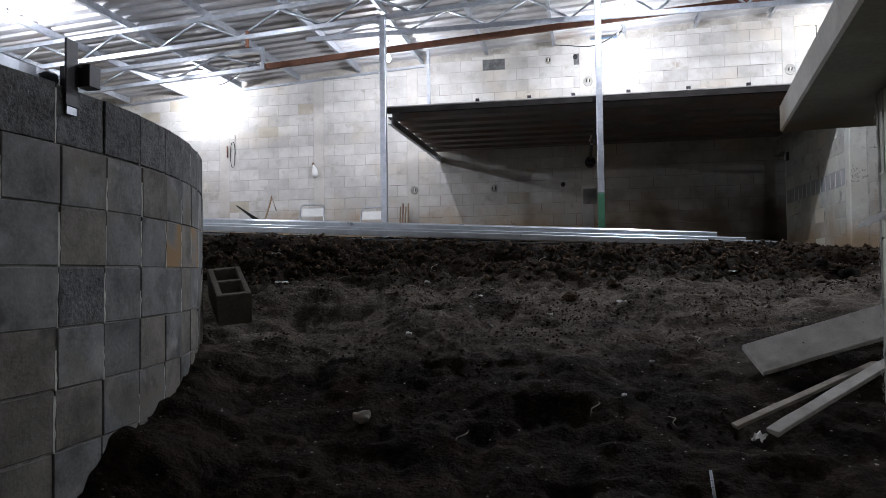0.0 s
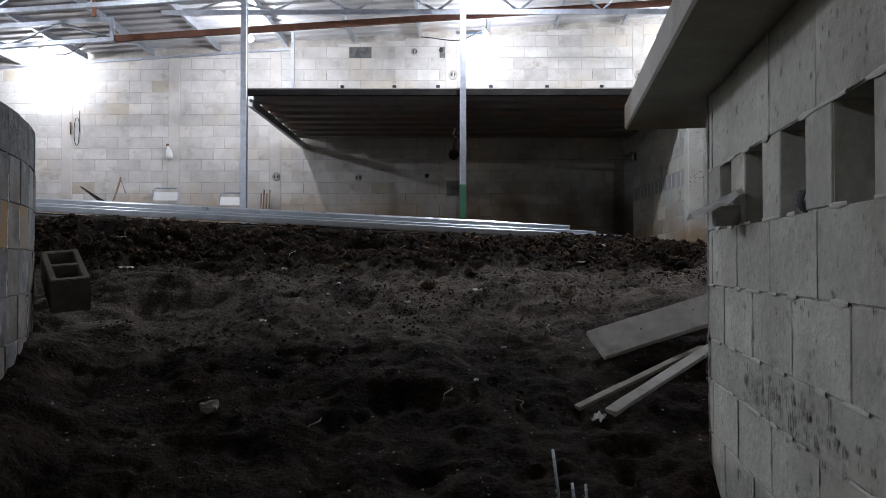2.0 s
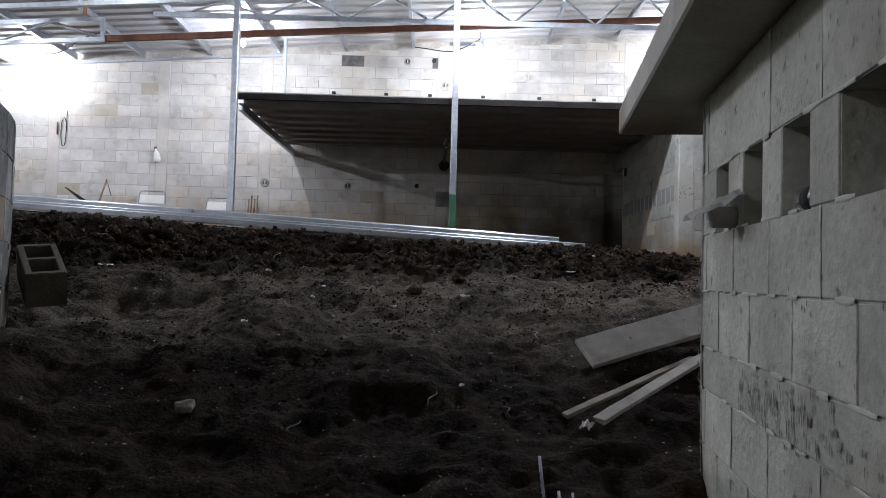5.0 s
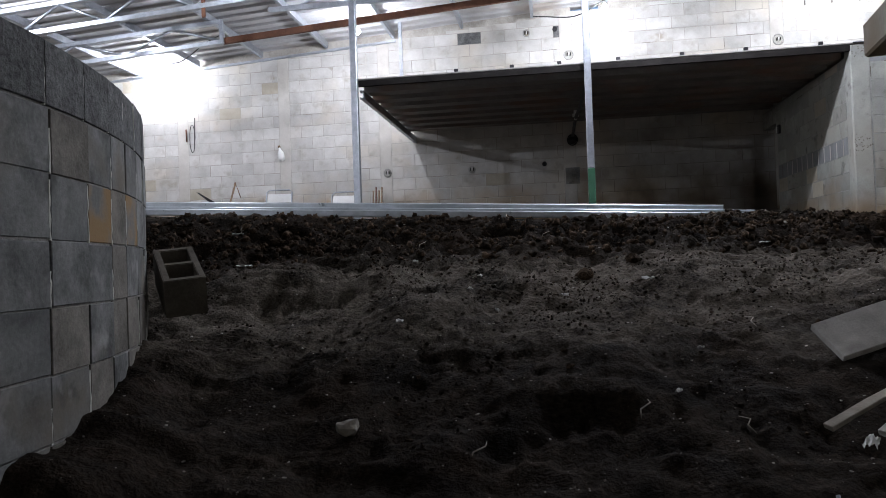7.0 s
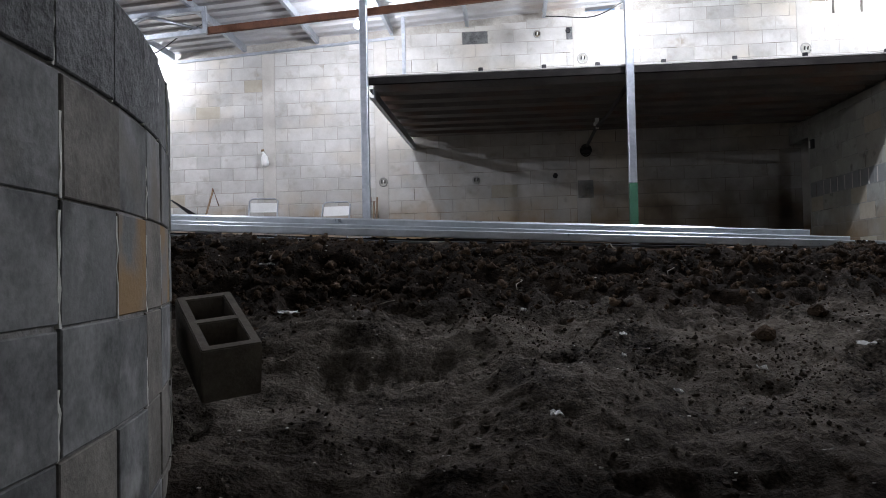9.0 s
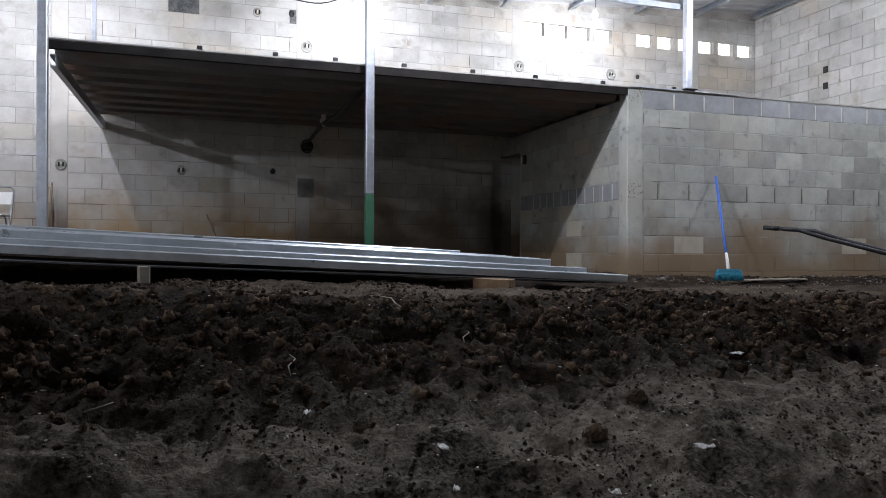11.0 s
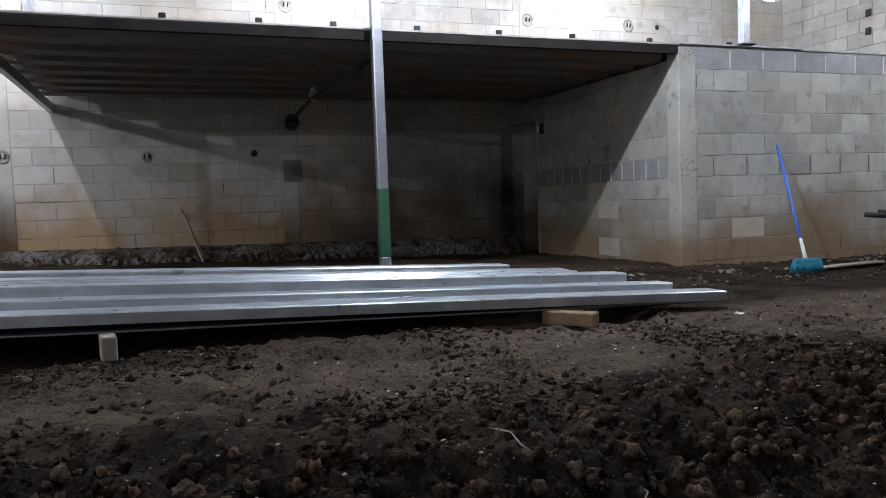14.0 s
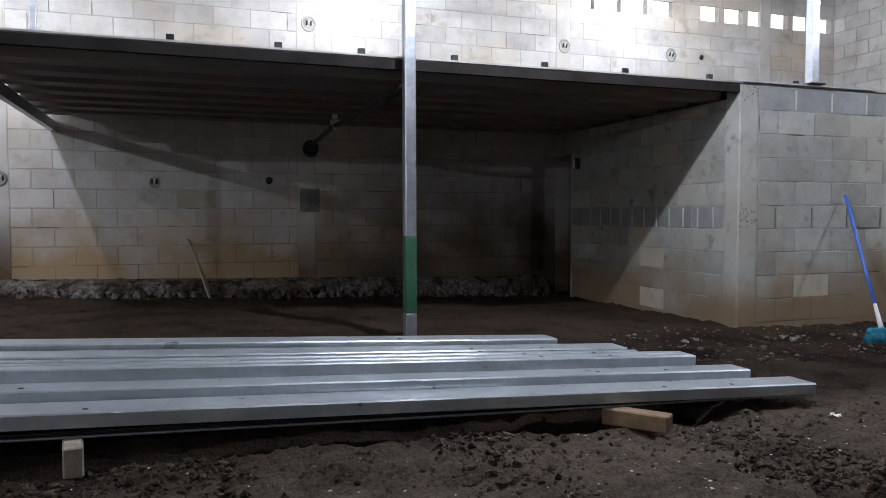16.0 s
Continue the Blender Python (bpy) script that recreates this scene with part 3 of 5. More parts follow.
def build_back_wall():
    bm = bmesh.new()
    face = BACK + 0.002
    span(-9.9, 8.1, face, BACK + 0.09, 1.2, 5.195, into=bm)
    xs = [-9.9] + [v for w in WINDOWS for v in (w, w + 0.31)] + [8.1]
    for a, b in zip(xs[::2], xs[1::2]):
        n = max(1, int((b - a) / 0.8))
        for i in range(n):
            p, q = a + (b - a) * i / n, a + (b - a) * (i + 1) / n
            top = roof_z(q) + 0.12
            if top > 5.2:
                span(p, q, face, BACK + 0.09, 5.195, top if q < 0.7 else min(top, 5.42), into=bm)
    for i in range(12):
        p, q = 0.6 + 7.5 * i / 12, 0.6 + 7.5 * (i + 1) / 12
        span(p, q, face, BACK + 0.09, 5.42, roof_z(q) + 0.12, into=bm)
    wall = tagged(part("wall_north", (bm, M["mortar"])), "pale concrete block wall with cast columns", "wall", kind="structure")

    def runs(z):
        cuts = sorted([(c - 0.1, c + 0.1) for c in COLUMNS] + ([(w, w + 0.31) for w in WINDOWS] if 5.1 < z < 5.35 else []))
        out, u = [], -9.9
        for a, b in cuts:
            if a > u:
                out.append((u, a))
            u = max(u, b)
        return out + [(u, 7.88)]

    for c in COLUMNS:
        cb = box_bm((0.2, 0.05, roof_z(c) - 1.3), (c, BACK + 0.022, (roof_z(c) + 1.3) / 2), 0.006)
        part("column", (cb, M["pale_cement"]), wall, "cast concrete column")

    def mat_of(u, z, rng):
        if rng.random() < 0.03 and z < 4.8 and (u < -1.0 or z > 3.3):
            return M["buff_block"]
        if 5.0 < z < 5.25 and -2.5 < u < 0 and rng.random() < 0.15:
            return M["dark_block"]
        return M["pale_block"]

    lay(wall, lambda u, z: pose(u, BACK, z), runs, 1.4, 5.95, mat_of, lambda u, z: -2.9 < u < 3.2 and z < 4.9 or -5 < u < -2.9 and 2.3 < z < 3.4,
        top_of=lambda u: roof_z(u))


def build_backdrop():
    me = mesh("backdrop", [(2.5, 15.5, 3.5), (16, 15.5, 3.5), (16, 15.5, 8), (2.5, 15.5, 8)], [(0, 1, 2, 3)], glowing("overcast", (0.95, 0.97, 1.0), 2.5))
    tagged(part("backdrop", me), "white overcast sky outside the vents", "sky", kind="structure")


def build_front_wall():
    y, x = 9.42, 3.08
    bm = bmesh.new()
    span(x + 0.02, 7.9, y + 0.0018, y + 0.15, 1.2, 3.6, into=bm)
    wall = tagged(part("wall_inner_front", (bm, M["grey_mortar"])), "grey concrete block wall below the deck", "wall", kind="structure")

    def front_mat(u, z, rng):
        if z > 3.35:
            return M["blue_block"]
        return M["buff_block"] if rng.random() < 0.025 else M["grey_block"]

    lay(wall, lambda u, z: pose(u, y, z), lambda z: [(x + 0.2, 7.88)], 1.4, 3.59, front_mat, lambda u, z: u < 6.4)
    part("column", (span(x - 0.005, x + 0.195, y - 0.004, y + 0.17, 1.25, 3.6, 0.012), M["grey_block"]), wall, "cast concrete corner column")
    bm = bmesh.new()
    span(x + 0.0018, x + 0.15, y + 0.16, 12.22, 1.2, 3.5, into=bm)
    span(x + 0.003, x + 0.15, 12.22, BACK, 3.25, 3.5, into=bm)
    side = tagged(part("wall_inner_side", (bm, M["grey_mortar"])), "grey concrete block side wall under the deck", "wall", kind="structure")

    def side_mat(u, z, rng):
        if 2.35 < z < 2.5:
            return M["band_block"]
        return M["buff_block"] if rng.random() < 0.04 else M["grey_block"]

    lay(side, lambda u, z: pose(x, 12.22 - u, z, 0, 0, -90), lambda z: [(0, 12.22 - y - 0.175)], 1.4, 3.5, side_mat, lambda u, z: True,
        top_of=lambda u: 3.49)
    for k in range(11):
        u = 9.72 + 0.205 * k
        part("mortar_joint", (span(x - 0.004, x + 0.01, u, u + 0.02, 2.405, 2.585, 0.002), M["pale_cement"]), side, "pale mortar joint")
    for k in range(11):
        u = x + 0.58 + 0.4 * k
        part("mortar_joint", (span(u, u + 0.022, y - 0.004, y + 0.01, 3.41, 3.58, 0.002), M["pale_cement"]), wall, "pale mortar joint")
        part("open_joint", (span(u - 0.2, u - 0.188, y - 0.0035, y + 0.004, 2.405, 2.58, 0.001), M["dirty_block"]), wall, "dark open joint")
    rng = random.Random(6)
    bm = bmesh.new()
    for k in range(90):
        cx, cz = rng.uniform(0, 0.2), rng.gauss(2.5, 0.05) if k < 55 else rng.gauss(3.53, 0.035)
        a, c = rng.uniform(0.002, 0.008), rng.uniform(0.002, 0.009)
        bm.faces.new([bm.verts.new((x + cx + a * math.cos(q), y - 0.0055, min(cz, 3.585) + c * math.sin(q))) for q in (0, 1, 2, 3.1, 4.2, 5.2)])
    bmesh.ops.recalc_face_normals(bm, faces=bm.faces[:])
    tagged(part("surface_pitting", (bm, M["dirty_block"]), wall, "dark honeycomb pitting in the column"), kind="stuff")
    part("door_edge", (span(x - 0.004, x + 0.155, 12.2, 12.235, 1.4, 3.25, 0.004), M["cement"]), side, "cement door reveal")


def build_outer_walls():
    # west and south walls are unseen, added to close the room
    for name, dims in (("wall_east", (7.88, 8.05, -4.2, 12.95, -0.5, 6.0)), ("wall_west", (-10.0, -9.8, -4.2, 13.1, -0.5, 5.4)),
                       ("wall_south", (-9.8, 8.05, -4.3, -4.1, -0.5, 6.0))):
        tagged(part(name, (span(*dims), M["pale_block"] if name != "wall_east" else M["mortar"])), "pale concrete block outer wall, added where unseen", "wall", kind="structure")
    east = bpy.data.objects["wall_east"]
    lay(east, lambda u, z: pose(7.872, 12.95 - u, z, 0, 0, -90), lambda z: [(0.0, 5.0)], 3.4, 5.9, lambda u, z, r: M["pale_block"], lambda u, z: False,
        top_of=lambda u: 5.85)
    for z in (4.4, 4.65):
        part("hole", (span(7.855, 7.868, 11.36, 11.45, z - 0.05, z + 0.05, 0.004), M["black_rubber"]), east, "dark socket hole")


# ---- tank ----
TANK, TANK_R, TANK_TOP = (-5.31, 2.24), 3.546, 2.066


def build_tank():
    cx, cy = TANK
    verts, faces = [], []
    n = 140
    for i in range(n):
        a = 2 * math.pi * i / n
        for r, z in ((TANK_R - 0.002, -0.4), (TANK_R - 0.002, TANK_TOP - 0.004), (TANK_R - 0.15, TANK_TOP - 0.004), (TANK_R - 0.15, -0.4)):
            verts.append((cx + r * math.cos(a), cy + r * math.sin(a), z))
    for i in range(n):
        j = (i + 1) % n
        for k in range(3):
            faces.append((4 * i + k, 4 * j + k, 4 * j + k + 1, 4 * i + k + 1))
    tank = tagged(part("round_tank", mesh("round_tank", verts, faces, M["tank_mortar"])), "round tank wall of grey concrete block", "tank")
    rng = random.Random(3)
    course = 0.209
    laid = {-2: -0.5, -1: 3.7, 0: 8.0, 1: 12.2, 2: 15.85, 3: 19.05, 4: 22.75}  # uneven upright joints, in degrees

    def tank_joint(row, i):
        at = laid.get(i, -0.5 + (i + 2) * 4.1 if i < -2 else 22.75 + (i - 4) * 3.92)
        return at - (0.3 if row == 11 else 0.1 * (9 - row))

    rest = []
    for row in range(12):
        z = TANK_TOP - course * (12 - row)
        for i in range(-20, 24):
            a0, a1 = tank_joint(row, i), tank_joint(row, i + 1)
            a = (a0 + a1) / 2 + rng.uniform(-0.05, 0.05)
            mat = M["dark_block"] if row == 11 or rng.random() < 0.04 else M["warm_block"] if rng.random() < (0.45 if row < 8 else 0.15) else M["tank_block"]
            if row == 9 and i in (1, 3):
                mat = M["ochre_block"]
            wide = round(math.radians(a1 - a0) * TANK_R - rng.choice((0.005, 0.007, 0.010)), 3)
            me = block_mesh(wide, rng.choice((0.202, 0.2045)), 0.05, mat, 0.0025)
            m = (pose(TANK[0], TANK[1], z, 0, 0, a) @ pose(TANK_R, 0, 0, 0, 0, 90)
                 @ pose(-wide / 2, rng.uniform(-0.005, 0.0), 0.0035 + rng.uniform(-0.002, 0.002), rng.uniform(-0.6, 0.6), rng.uniform(-0.3, 0.3), rng.uniform(-0.6, 0.6)))
            if -7 <= i <= 8 and row >= 3:
                part("block", me, tank, m=m)
            else:
                rest.append((me, m))
    bm = bmesh.new()
    for row in range(3, 12):
        for i in range(-8, 10):
            if rng.random() < 0.35:
                continue
            a = math.radians(tank_joint(row, i) - 0.04)
            z, n = TANK_TOP - course * (12 - row), 7
            top = rng.uniform(0.5, 1.0)
            cols = []
            for k in range(n):
                u = k / (n - 1)
                w = 0.008 + 0.009 * noise.noise((u * 5, i * 1.7, row)) * (1 if 0 < k < n - 1 else 0)
                r = TANK_R + 0.004 + 0.004 * noise.noise((u * 7, i, row * 2.3))
                cols.append([bm.verts.new((TANK[0] + rr * math.cos(a) - s * w * math.sin(a), TANK[1] + rr * math.sin(a) + s * w * math.cos(a), z + 0.205 * u * top)) for s, rr in ((-1, r - 0.012), (-0.5, r), (0.6, r), (1, r - 0.012))])
            for p, q in zip(cols, cols[1:]):
                for k in range(3):
                    bm.faces.new((p[k], p[k + 1], q[k + 1], q[k]))
    tagged(part("mortar_residue", (bm, M["smear"]), tank, "pale mortar squeezed from the joints"), kind="stuff")
    joined("blockwork", rest, tank, "grey concrete blocks in mortar")


# ---- hut ----
HUT, HUT_TURN = (1.0, 2.85), -8.0


HUT_COURSES = [(0.375, 0.575, "even"), (0.575, 0.77, "odd"), (0.77, 0.96, "even"), (0.96, 1.105, "beam"), (1.105, 1.3, "odd"), (1.3, 1.497, "even"),
               (1.497, 1.715, "vents"), (1.715, 1.99, "even")]


def hut_joints(kind):
    """Upright joints of one course, from the corner backwards; the bond beam has none."""
    if kind in ("beam", "vents"):
        return []
    return [(-0.183 if kind == "even" else -0.362) - 0.3535 * k for k in range(11)]


def build_hut():
    hut = thing("block_hut", "small grey block hut with vent holes and slab roof", "hut", m=pose(HUT[0], HUT[1], 0, 0, 0, HUT_TURN))
    # local: wall face at x=0, y runs back from the corner towards the start (negative y)
    bm = bmesh.new()
    end = -0.10
    holes = [(-0.465, -0.313), (-0.816, -0.634)] + [(-1.172 - 0.358 * i, -0.976 - 0.358 * i) for i in range(8)]
    span(0.007, 0.14, -4.2, end, 0.2, 1.495, into=bm)
    span(0.007, 0.14, -4.2, end, 1.715, 2.0, into=bm)
    ys = [end] + [v for a, b in holes for v in (b, a)] + [-4.2]
    for b, a in zip(ys[::2], ys[1::2]):
        span(0.007, 0.14, a, b, 1.495, 1.715, into=bm)
    wall = part("wall", (bm, M["render_coat"]), hut)
    rng = random.Random(9)
    for z0, z1, kind in HUT_COURSES:
        if kind == "vents":
            cells = list(zip(ys[1::2], ys[::2]))
        else:
            cuts = [end] + hut_joints(kind) + [-4.2]
            cells = [(q, p) for p, q in zip(cuts, cuts[1:]) if p - q > 0.05]
        for a, b in cells:
            me = block_mesh(b - a - 0.006, z1 - z0 - 0.005, 0.05, M["render_coat"], 0.002)
            part("block", me, wall, m=pose(0.003 + rng.uniform(-0.0015, 0.0015), b - 0.003, z0 + 0.0025, 0, 0, -90))
    bm = bmesh.new()
    span(0.14, 2.6, end - 0.15, end, 0.2, 2.0, into=bm)
    span(2.6, 2.75, -4.2, end, 0.2, 2.0, into=bm)
    span(0.14, 2.6, -4.2, -4.05, 0.2, 2.0, into=bm)
    part("wall", (bm, M["cement"]), hut)
    bm = span(-0.235, 2.9, -4.4, 0.55, 1.995, 2.115, 0.008)
    part("roof_slab", (bm, M["slab"]), hut, "cast concrete roof slab")


# ---- deck and posts ----
DECK = (-2.57, 9.42, 3.50, 3.62)


def build_deck():
    x0, y0, z0, z1 = DECK
    bm = span(x0, 7.86, y0 + 0.01, BACK - 0.005, 3.602, z1)
    deck = tagged(part("mezzanine_deck", (bm, M["cement"])), "raised steel deck floor on posts", "deck")
    verts, faces = [], []
    y, pts = y0 + 0.03, []
    while y < BACK - 0.44:
        pts += [(y, 3.575), (y + 0.16, 3.575), (y + 0.20, 3.505), (y + 0.40, 3.505), (y + 0.44, 3.575)]
        y += 0.44
    for py, pz in pts:
        verts += [(x0 + 0.02, py, pz), (3.06, py, pz)]
    for i in range(len(pts) - 1):
        faces.append((2 * i, 2 * i + 1, 2 * i + 3, 2 * i + 2))
    part("ribbed_sheet", mesh("ribbed_sheet", verts, faces, M["deck_steel"]), deck, "ribbed dark steel decking underside")
    bm = profile_bm(channel_outline(0.07, 0.045, 0.004), 5.65)
    part("edge_lip", (span(x0, 7.86, y0 - 0.004, y0 + 0.012, 3.612, 3.626), M["cement"]), deck, "pale concrete lip")
    part("edge_beam", (bm, M["dark_coat"]), deck, "dark steel edge channel", pose(x0, y0 + 0.002, 3.535))
    bm = profile_bm(channel_outline(0.10, 0.05, 0.004), BACK - y0)
    part("side_beam", (bm, M["zinc"]), deck, "galvanised side channel", pose(x0 + 0.01, y0 + 0.02, 3.39) @ pose(0, 0, 0, 0, 0, 90) @ pose(0, -0.05, 0))
    bm = span(3.1, 4.55, y0 - 0.02, y0 + 0.06, 3.622, 3.634)
    part("edge_strip", (bm, M["zinc"]), deck, "thin galvanised edge strip")
    for x in (-1.35, -0.68, -0.12, 0.56, 1.28, 1.98, 2.78, 3.68):
        part("clip", (span(x - 0.025, x + 0.025, y0 + 0.0, y0 + 0.03, 3.622, 3.665, 0.005), M["black_steel"]), deck, "black steel clip")


def build_posts():
    for x, z0, zt, green in ((-2.6, 1.5, 4.82, 0), (0.2, 1.5, 5.0, 2.37), (3.87, 3.64, 5.25, 0)):
        y = 9.37 if z0 < 2 else 9.45
        post = thing("steel_post", "square galvanised post, lower end painted green" if green else "square galvanised steel post holding the roof", "post", "roof posts", pose(x, y, z0))
        s = 0.08
        low = green or z0
        part("tube", (span(-s / 2, s / 2, -s / 2, s / 2, low - z0, zt - z0, 0.006), M["zinc"]), post)
        if green:
            part("painted_foot", (span(-s / 2 - 0.001, s / 2 + 0.001, -s / 2 - 0.001, s / 2 + 0.001, 0.34, green - z0 - 0.002, 0.006), M["green_paint"]), post, "green painted band")
            part("tube", (span(-s / 2, s / 2, -s / 2, s / 2, 0, 0.338, 0.006), M["zinc"]), post)
        part("base_plate", (span(-0.08, 0.08, -0.08, 0.08, 0.0, 0.012, 0.003), M["black_steel"]), post)
        part("cap_plate", (span(-0.08, 0.08, -0.06, 0.06, zt - z0 - 0.01, zt - z0, 0.003), M["zinc"]), post)


# ---- roof ----
def build_roof():
    period, amp = 0.26, 0.016
    prof, y = [], -4.2
    while y < 13.2:
        prof += [(y, 0), (y + 0.10, 0), (y + 0.13, 2 * amp), (y + 0.23, 2 * amp)]
        y += period
    verts, faces = [], []
    for py, pz in prof:
        for x in (-10.0, 8.1):
            verts.append((x, py, roof_z(x) + 0.11 + pz))
    for i in range(len(prof) - 1):
        faces.append((2 * i, 2 * i + 1, 2 * i + 3, 2 * i + 2))
    tagged(part("ceiling", mesh("ceiling", verts, faces, M["roof_zinc"])), "ribbed galvanised sheet roof", "roof", kind="structure")
    tilt = math.degrees(math.atan(0.063))
    for i in range(15):
        x = -8.72 + 1.18 * i
        if x > 7.8:
            continue
        bm = profile_bm(channel_outline(0.10, 0.05, 0.004), 17.0)
        tagged(part("purlin", (bm, M["zinc"]), m=pose(x, -4.1, roof_z(x) + 0.005) @ pose(0, 0, 0, 0, 0, 90)), "galvanised steel roof purlin under sheets", "purlin", "roof purlins")

    def truss(y, x0, x1, low, chord):
        run = (x1 - x0) / math.cos(math.atan(0.063))
        t = thing("roof_truss", "light galvanised steel roof truss with slanted webs", "truss", "roof trusses", pose(x0, y, roof_z(x0), 0, -tilt, 0))
        part("top_chord", (profile_bm([(-0.04, -0.06), (0.04, -0.06), (0.04, 0.0), (-0.04, 0.0)], run), M["zinc"]), t)
        part("bottom_chord", (profile_bm([(-0.035, -low), (0.035, -low), (0.035, -low + 0.06), (-0.035, -low + 0.06)], run), chord), t)
        n = max(2, int(run / 1.18))
        step = run / n
        for i in range(n):
            for a, b in (((i, -low + 0.04), (i + 0.5, -0.04)), ((i + 0.5, -0.04), (i + 1, -low + 0.04))):
                bm = rod_bm([(a[0] * step, 0, a[1]), (b[0] * step, 0, b[1])], 0.022, 4)
                part("web", (bm, M["zinc"]), t)
        return t

    truss(9.42, -9.7, 7.8, 0.40, M["zinc"])
    truss(10.9, -9.7, -5.02, 0.36, M["zinc"])
    beam = thing("rusty_beam", "rust-brown steel roof beam with end stub", "beam", m=pose(-5.0, 10.9, roof_z(-5.0) - 0.36, 0, -tilt, 0))
    part("beam", (profile_bm(channel_outline(0.09, 0.05, 0.005), 8.4), M["rust"]), beam)
    part("stub", (span(-0.03, 0.03, -0.03, 0.03, 0.0, 0.36, 0.004), M["zinc"]), beam, "galvanised hanger stub")
    rail = thing("roof_rail", "level galvanised rail with webs under the roof", "rail", m=pose(-4.1, 10.45, 4.93))
    part("rail", (profile_bm(channel_outline(0.07, 0.04, 0.004), 8.6), M["zinc"]), rail)
    for i in range(7):
        for s in (0, 1):
            a, b = 0.4 + 1.18 * i + (0.59 if s else 0), 0.4 + 1.18 * i + 0.59 + (0.59 if s else 0)
            h = [roof_z(-4.1 + v) - 4.93 for v in (a, b)]
            bm = rod_bm([(a, 0.02, 0.05 if not s else h[0]), (b, 0.02, h[1] if not s else 0.05)], 0.018, 4)
            part("web", (bm, M["zinc"]), rail)
    wp = thing("wall_plate", "galvanised angle along the top of the wall", "angle", m=pose(-9.7, BACK - 0.05, roof_z(-9.7) - 0.05, 0, -tilt, 0))
    part("angle", (profile_bm([(0, 0), (0.045, 0), (0.045, 0.05), (0.04, 0.05), (0.04, 0.005), (0, 0.005)], 6.9), M["zinc"]), wp)
    tube = thing("hanger_tube", "thin galvanised tube from deck to roof", "tube", m=pose(-2.52, 11.9, 3.62))
    part("tube", (span(-0.025, 0.025, -0.025, 0.025, 0, 1.5, 0.004), M["zinc"]), tube)


def build_bulbs():
    for x, y, z, k in BULBS_AND_FILL:
        lamp = thing("bulb_or_fill_lamp", "bare lit bulb hanging from a cable, seen or added as fill", "lamp", "bare bulbs", pose(x, y, z))
        bm = bmesh.new()
        bmesh.ops.create_uvsphere(bm, u_segments=16, v_segments=10, radius=0.045)
        for v in bm.verts:
            if v.co.z > 0:
                v.co.x, v.co.y, v.co.z = v.co.x * (1 - 8 * v.co.z), v.co.y * (1 - 8 * v.co.z), v.co.z * 1.5
        for f in bm.faces:
            f.smooth = True
        glass = part("glass", (bm, M["bulb"]), lamp, "glowing glass bulb")
        glass.visible_shadow = False
        part("socket", (rod_bm([(0, 0, 0.045), (0, 0, 0.10)], 0.02, 10), M["white_plastic"]), lamp, "white plastic socket")
        part("cable", (rod_bm([(0, 0, 0.10), (0.01, 0, 0.16), (0, 0, roof_z(x) + 0.1 - z)], 0.004, 5), M["black_rubber"]), lamp)
        data = bpy.data.lights.new("bulb_or_fill_light", "POINT")
        data.energy, data.shadow_soft_size, data.color = LAMP * k, 0.04, (0.84, 0.875, 1.0)
        light = new("bulb_or_fill_light", data)
        light.location = (x, y, z - 0.045)


build_back_wall()
build_backdrop()
build_front_wall()
build_outer_walls()
build_tank()
build_hut()
build_deck()
build_posts()
build_roof()
build_bulbs()


# ---- steel stock on the terrace ----
def build_channels():
    # (end x, front y, top z at x = 0.8, length, leg, width): channels lying legs down, in steps
    rows = [(1.76, 7.33, 1.705, 7.4, 0.055, 0.18), (1.52, 7.53, 1.742, 7.3, 0.06, 0.15), (1.28, 7.67, 1.795, 7.2, 0.065, 0.15),
            (1.22, 7.735, 1.799, 7.15, 0.03, 0.03), (1.0, 7.79, 1.804, 7.1, 0.03, 0.04), (0.98, 7.86, 1.808, 7.0, 0.05, 0.16), (0.66, 8.06, 1.828, 6.8, 0.05, 0.16)]
    for ex, y, z, ln, h, w in rows:
        m = pose(ex, y, z - 0.05 * (ex - 0.8), 0, 0, 180.6) @ pose(0, 0, 0, 0, -2.86, 0)
        ch = thing("steel_channel", "long galvanised steel channel in a stepped pile", "channel", "pile of channels", m)
        t = 0.004
        section = [(0, -h), (t, -h), (t, -t), (w - t, -t), (w - t, -h), (w, -h), (w, -0.006), (w - 0.006, 0), (0.006, 0), (0, -0.006)]
        part("channel", (profile_bm([(-a, b) for a, b in section], ln), M["new_zinc"]), ch)
        for u in (0.5, 0.9, 3.4):
            part("bolt_hole", (rod_bm([(u, -0.05, 0.0005), (u, -0.05, 0.0015)], 0.011, 10), M["black_rubber"]), ch, "dark punched hole")
    rng = random.Random(8)
    for i in range(9):
        ex, y, drop = 1.72 - 0.11 * i % 0.5, 7.34 + 0.018 * i, 0.058 + 0.006 * (i % 4)
        m = pose(ex, y, 1.705 - drop - 0.05 * (ex - 0.8), 0, 0, 180.6 + rng.uniform(-0.15, 0.15)) @ pose(0, 0, 0, 0, -2.86 + rng.uniform(-0.1, 0.25), 0)
        rod = thing("steel_rod", "thin dark steel rod sagging under the channels", "rod", "rods under the pile", m)
        part("rod", (rod_bm([(0, 0, 0), (1.8, 0, -0.012), (3.6, 0, -0.02), (5.4, 0, -0.012), (7.0, 0, 0)], 0.0055, 6), M["zinc"] if i % 3 == 0 else M["black_steel"]), rod)


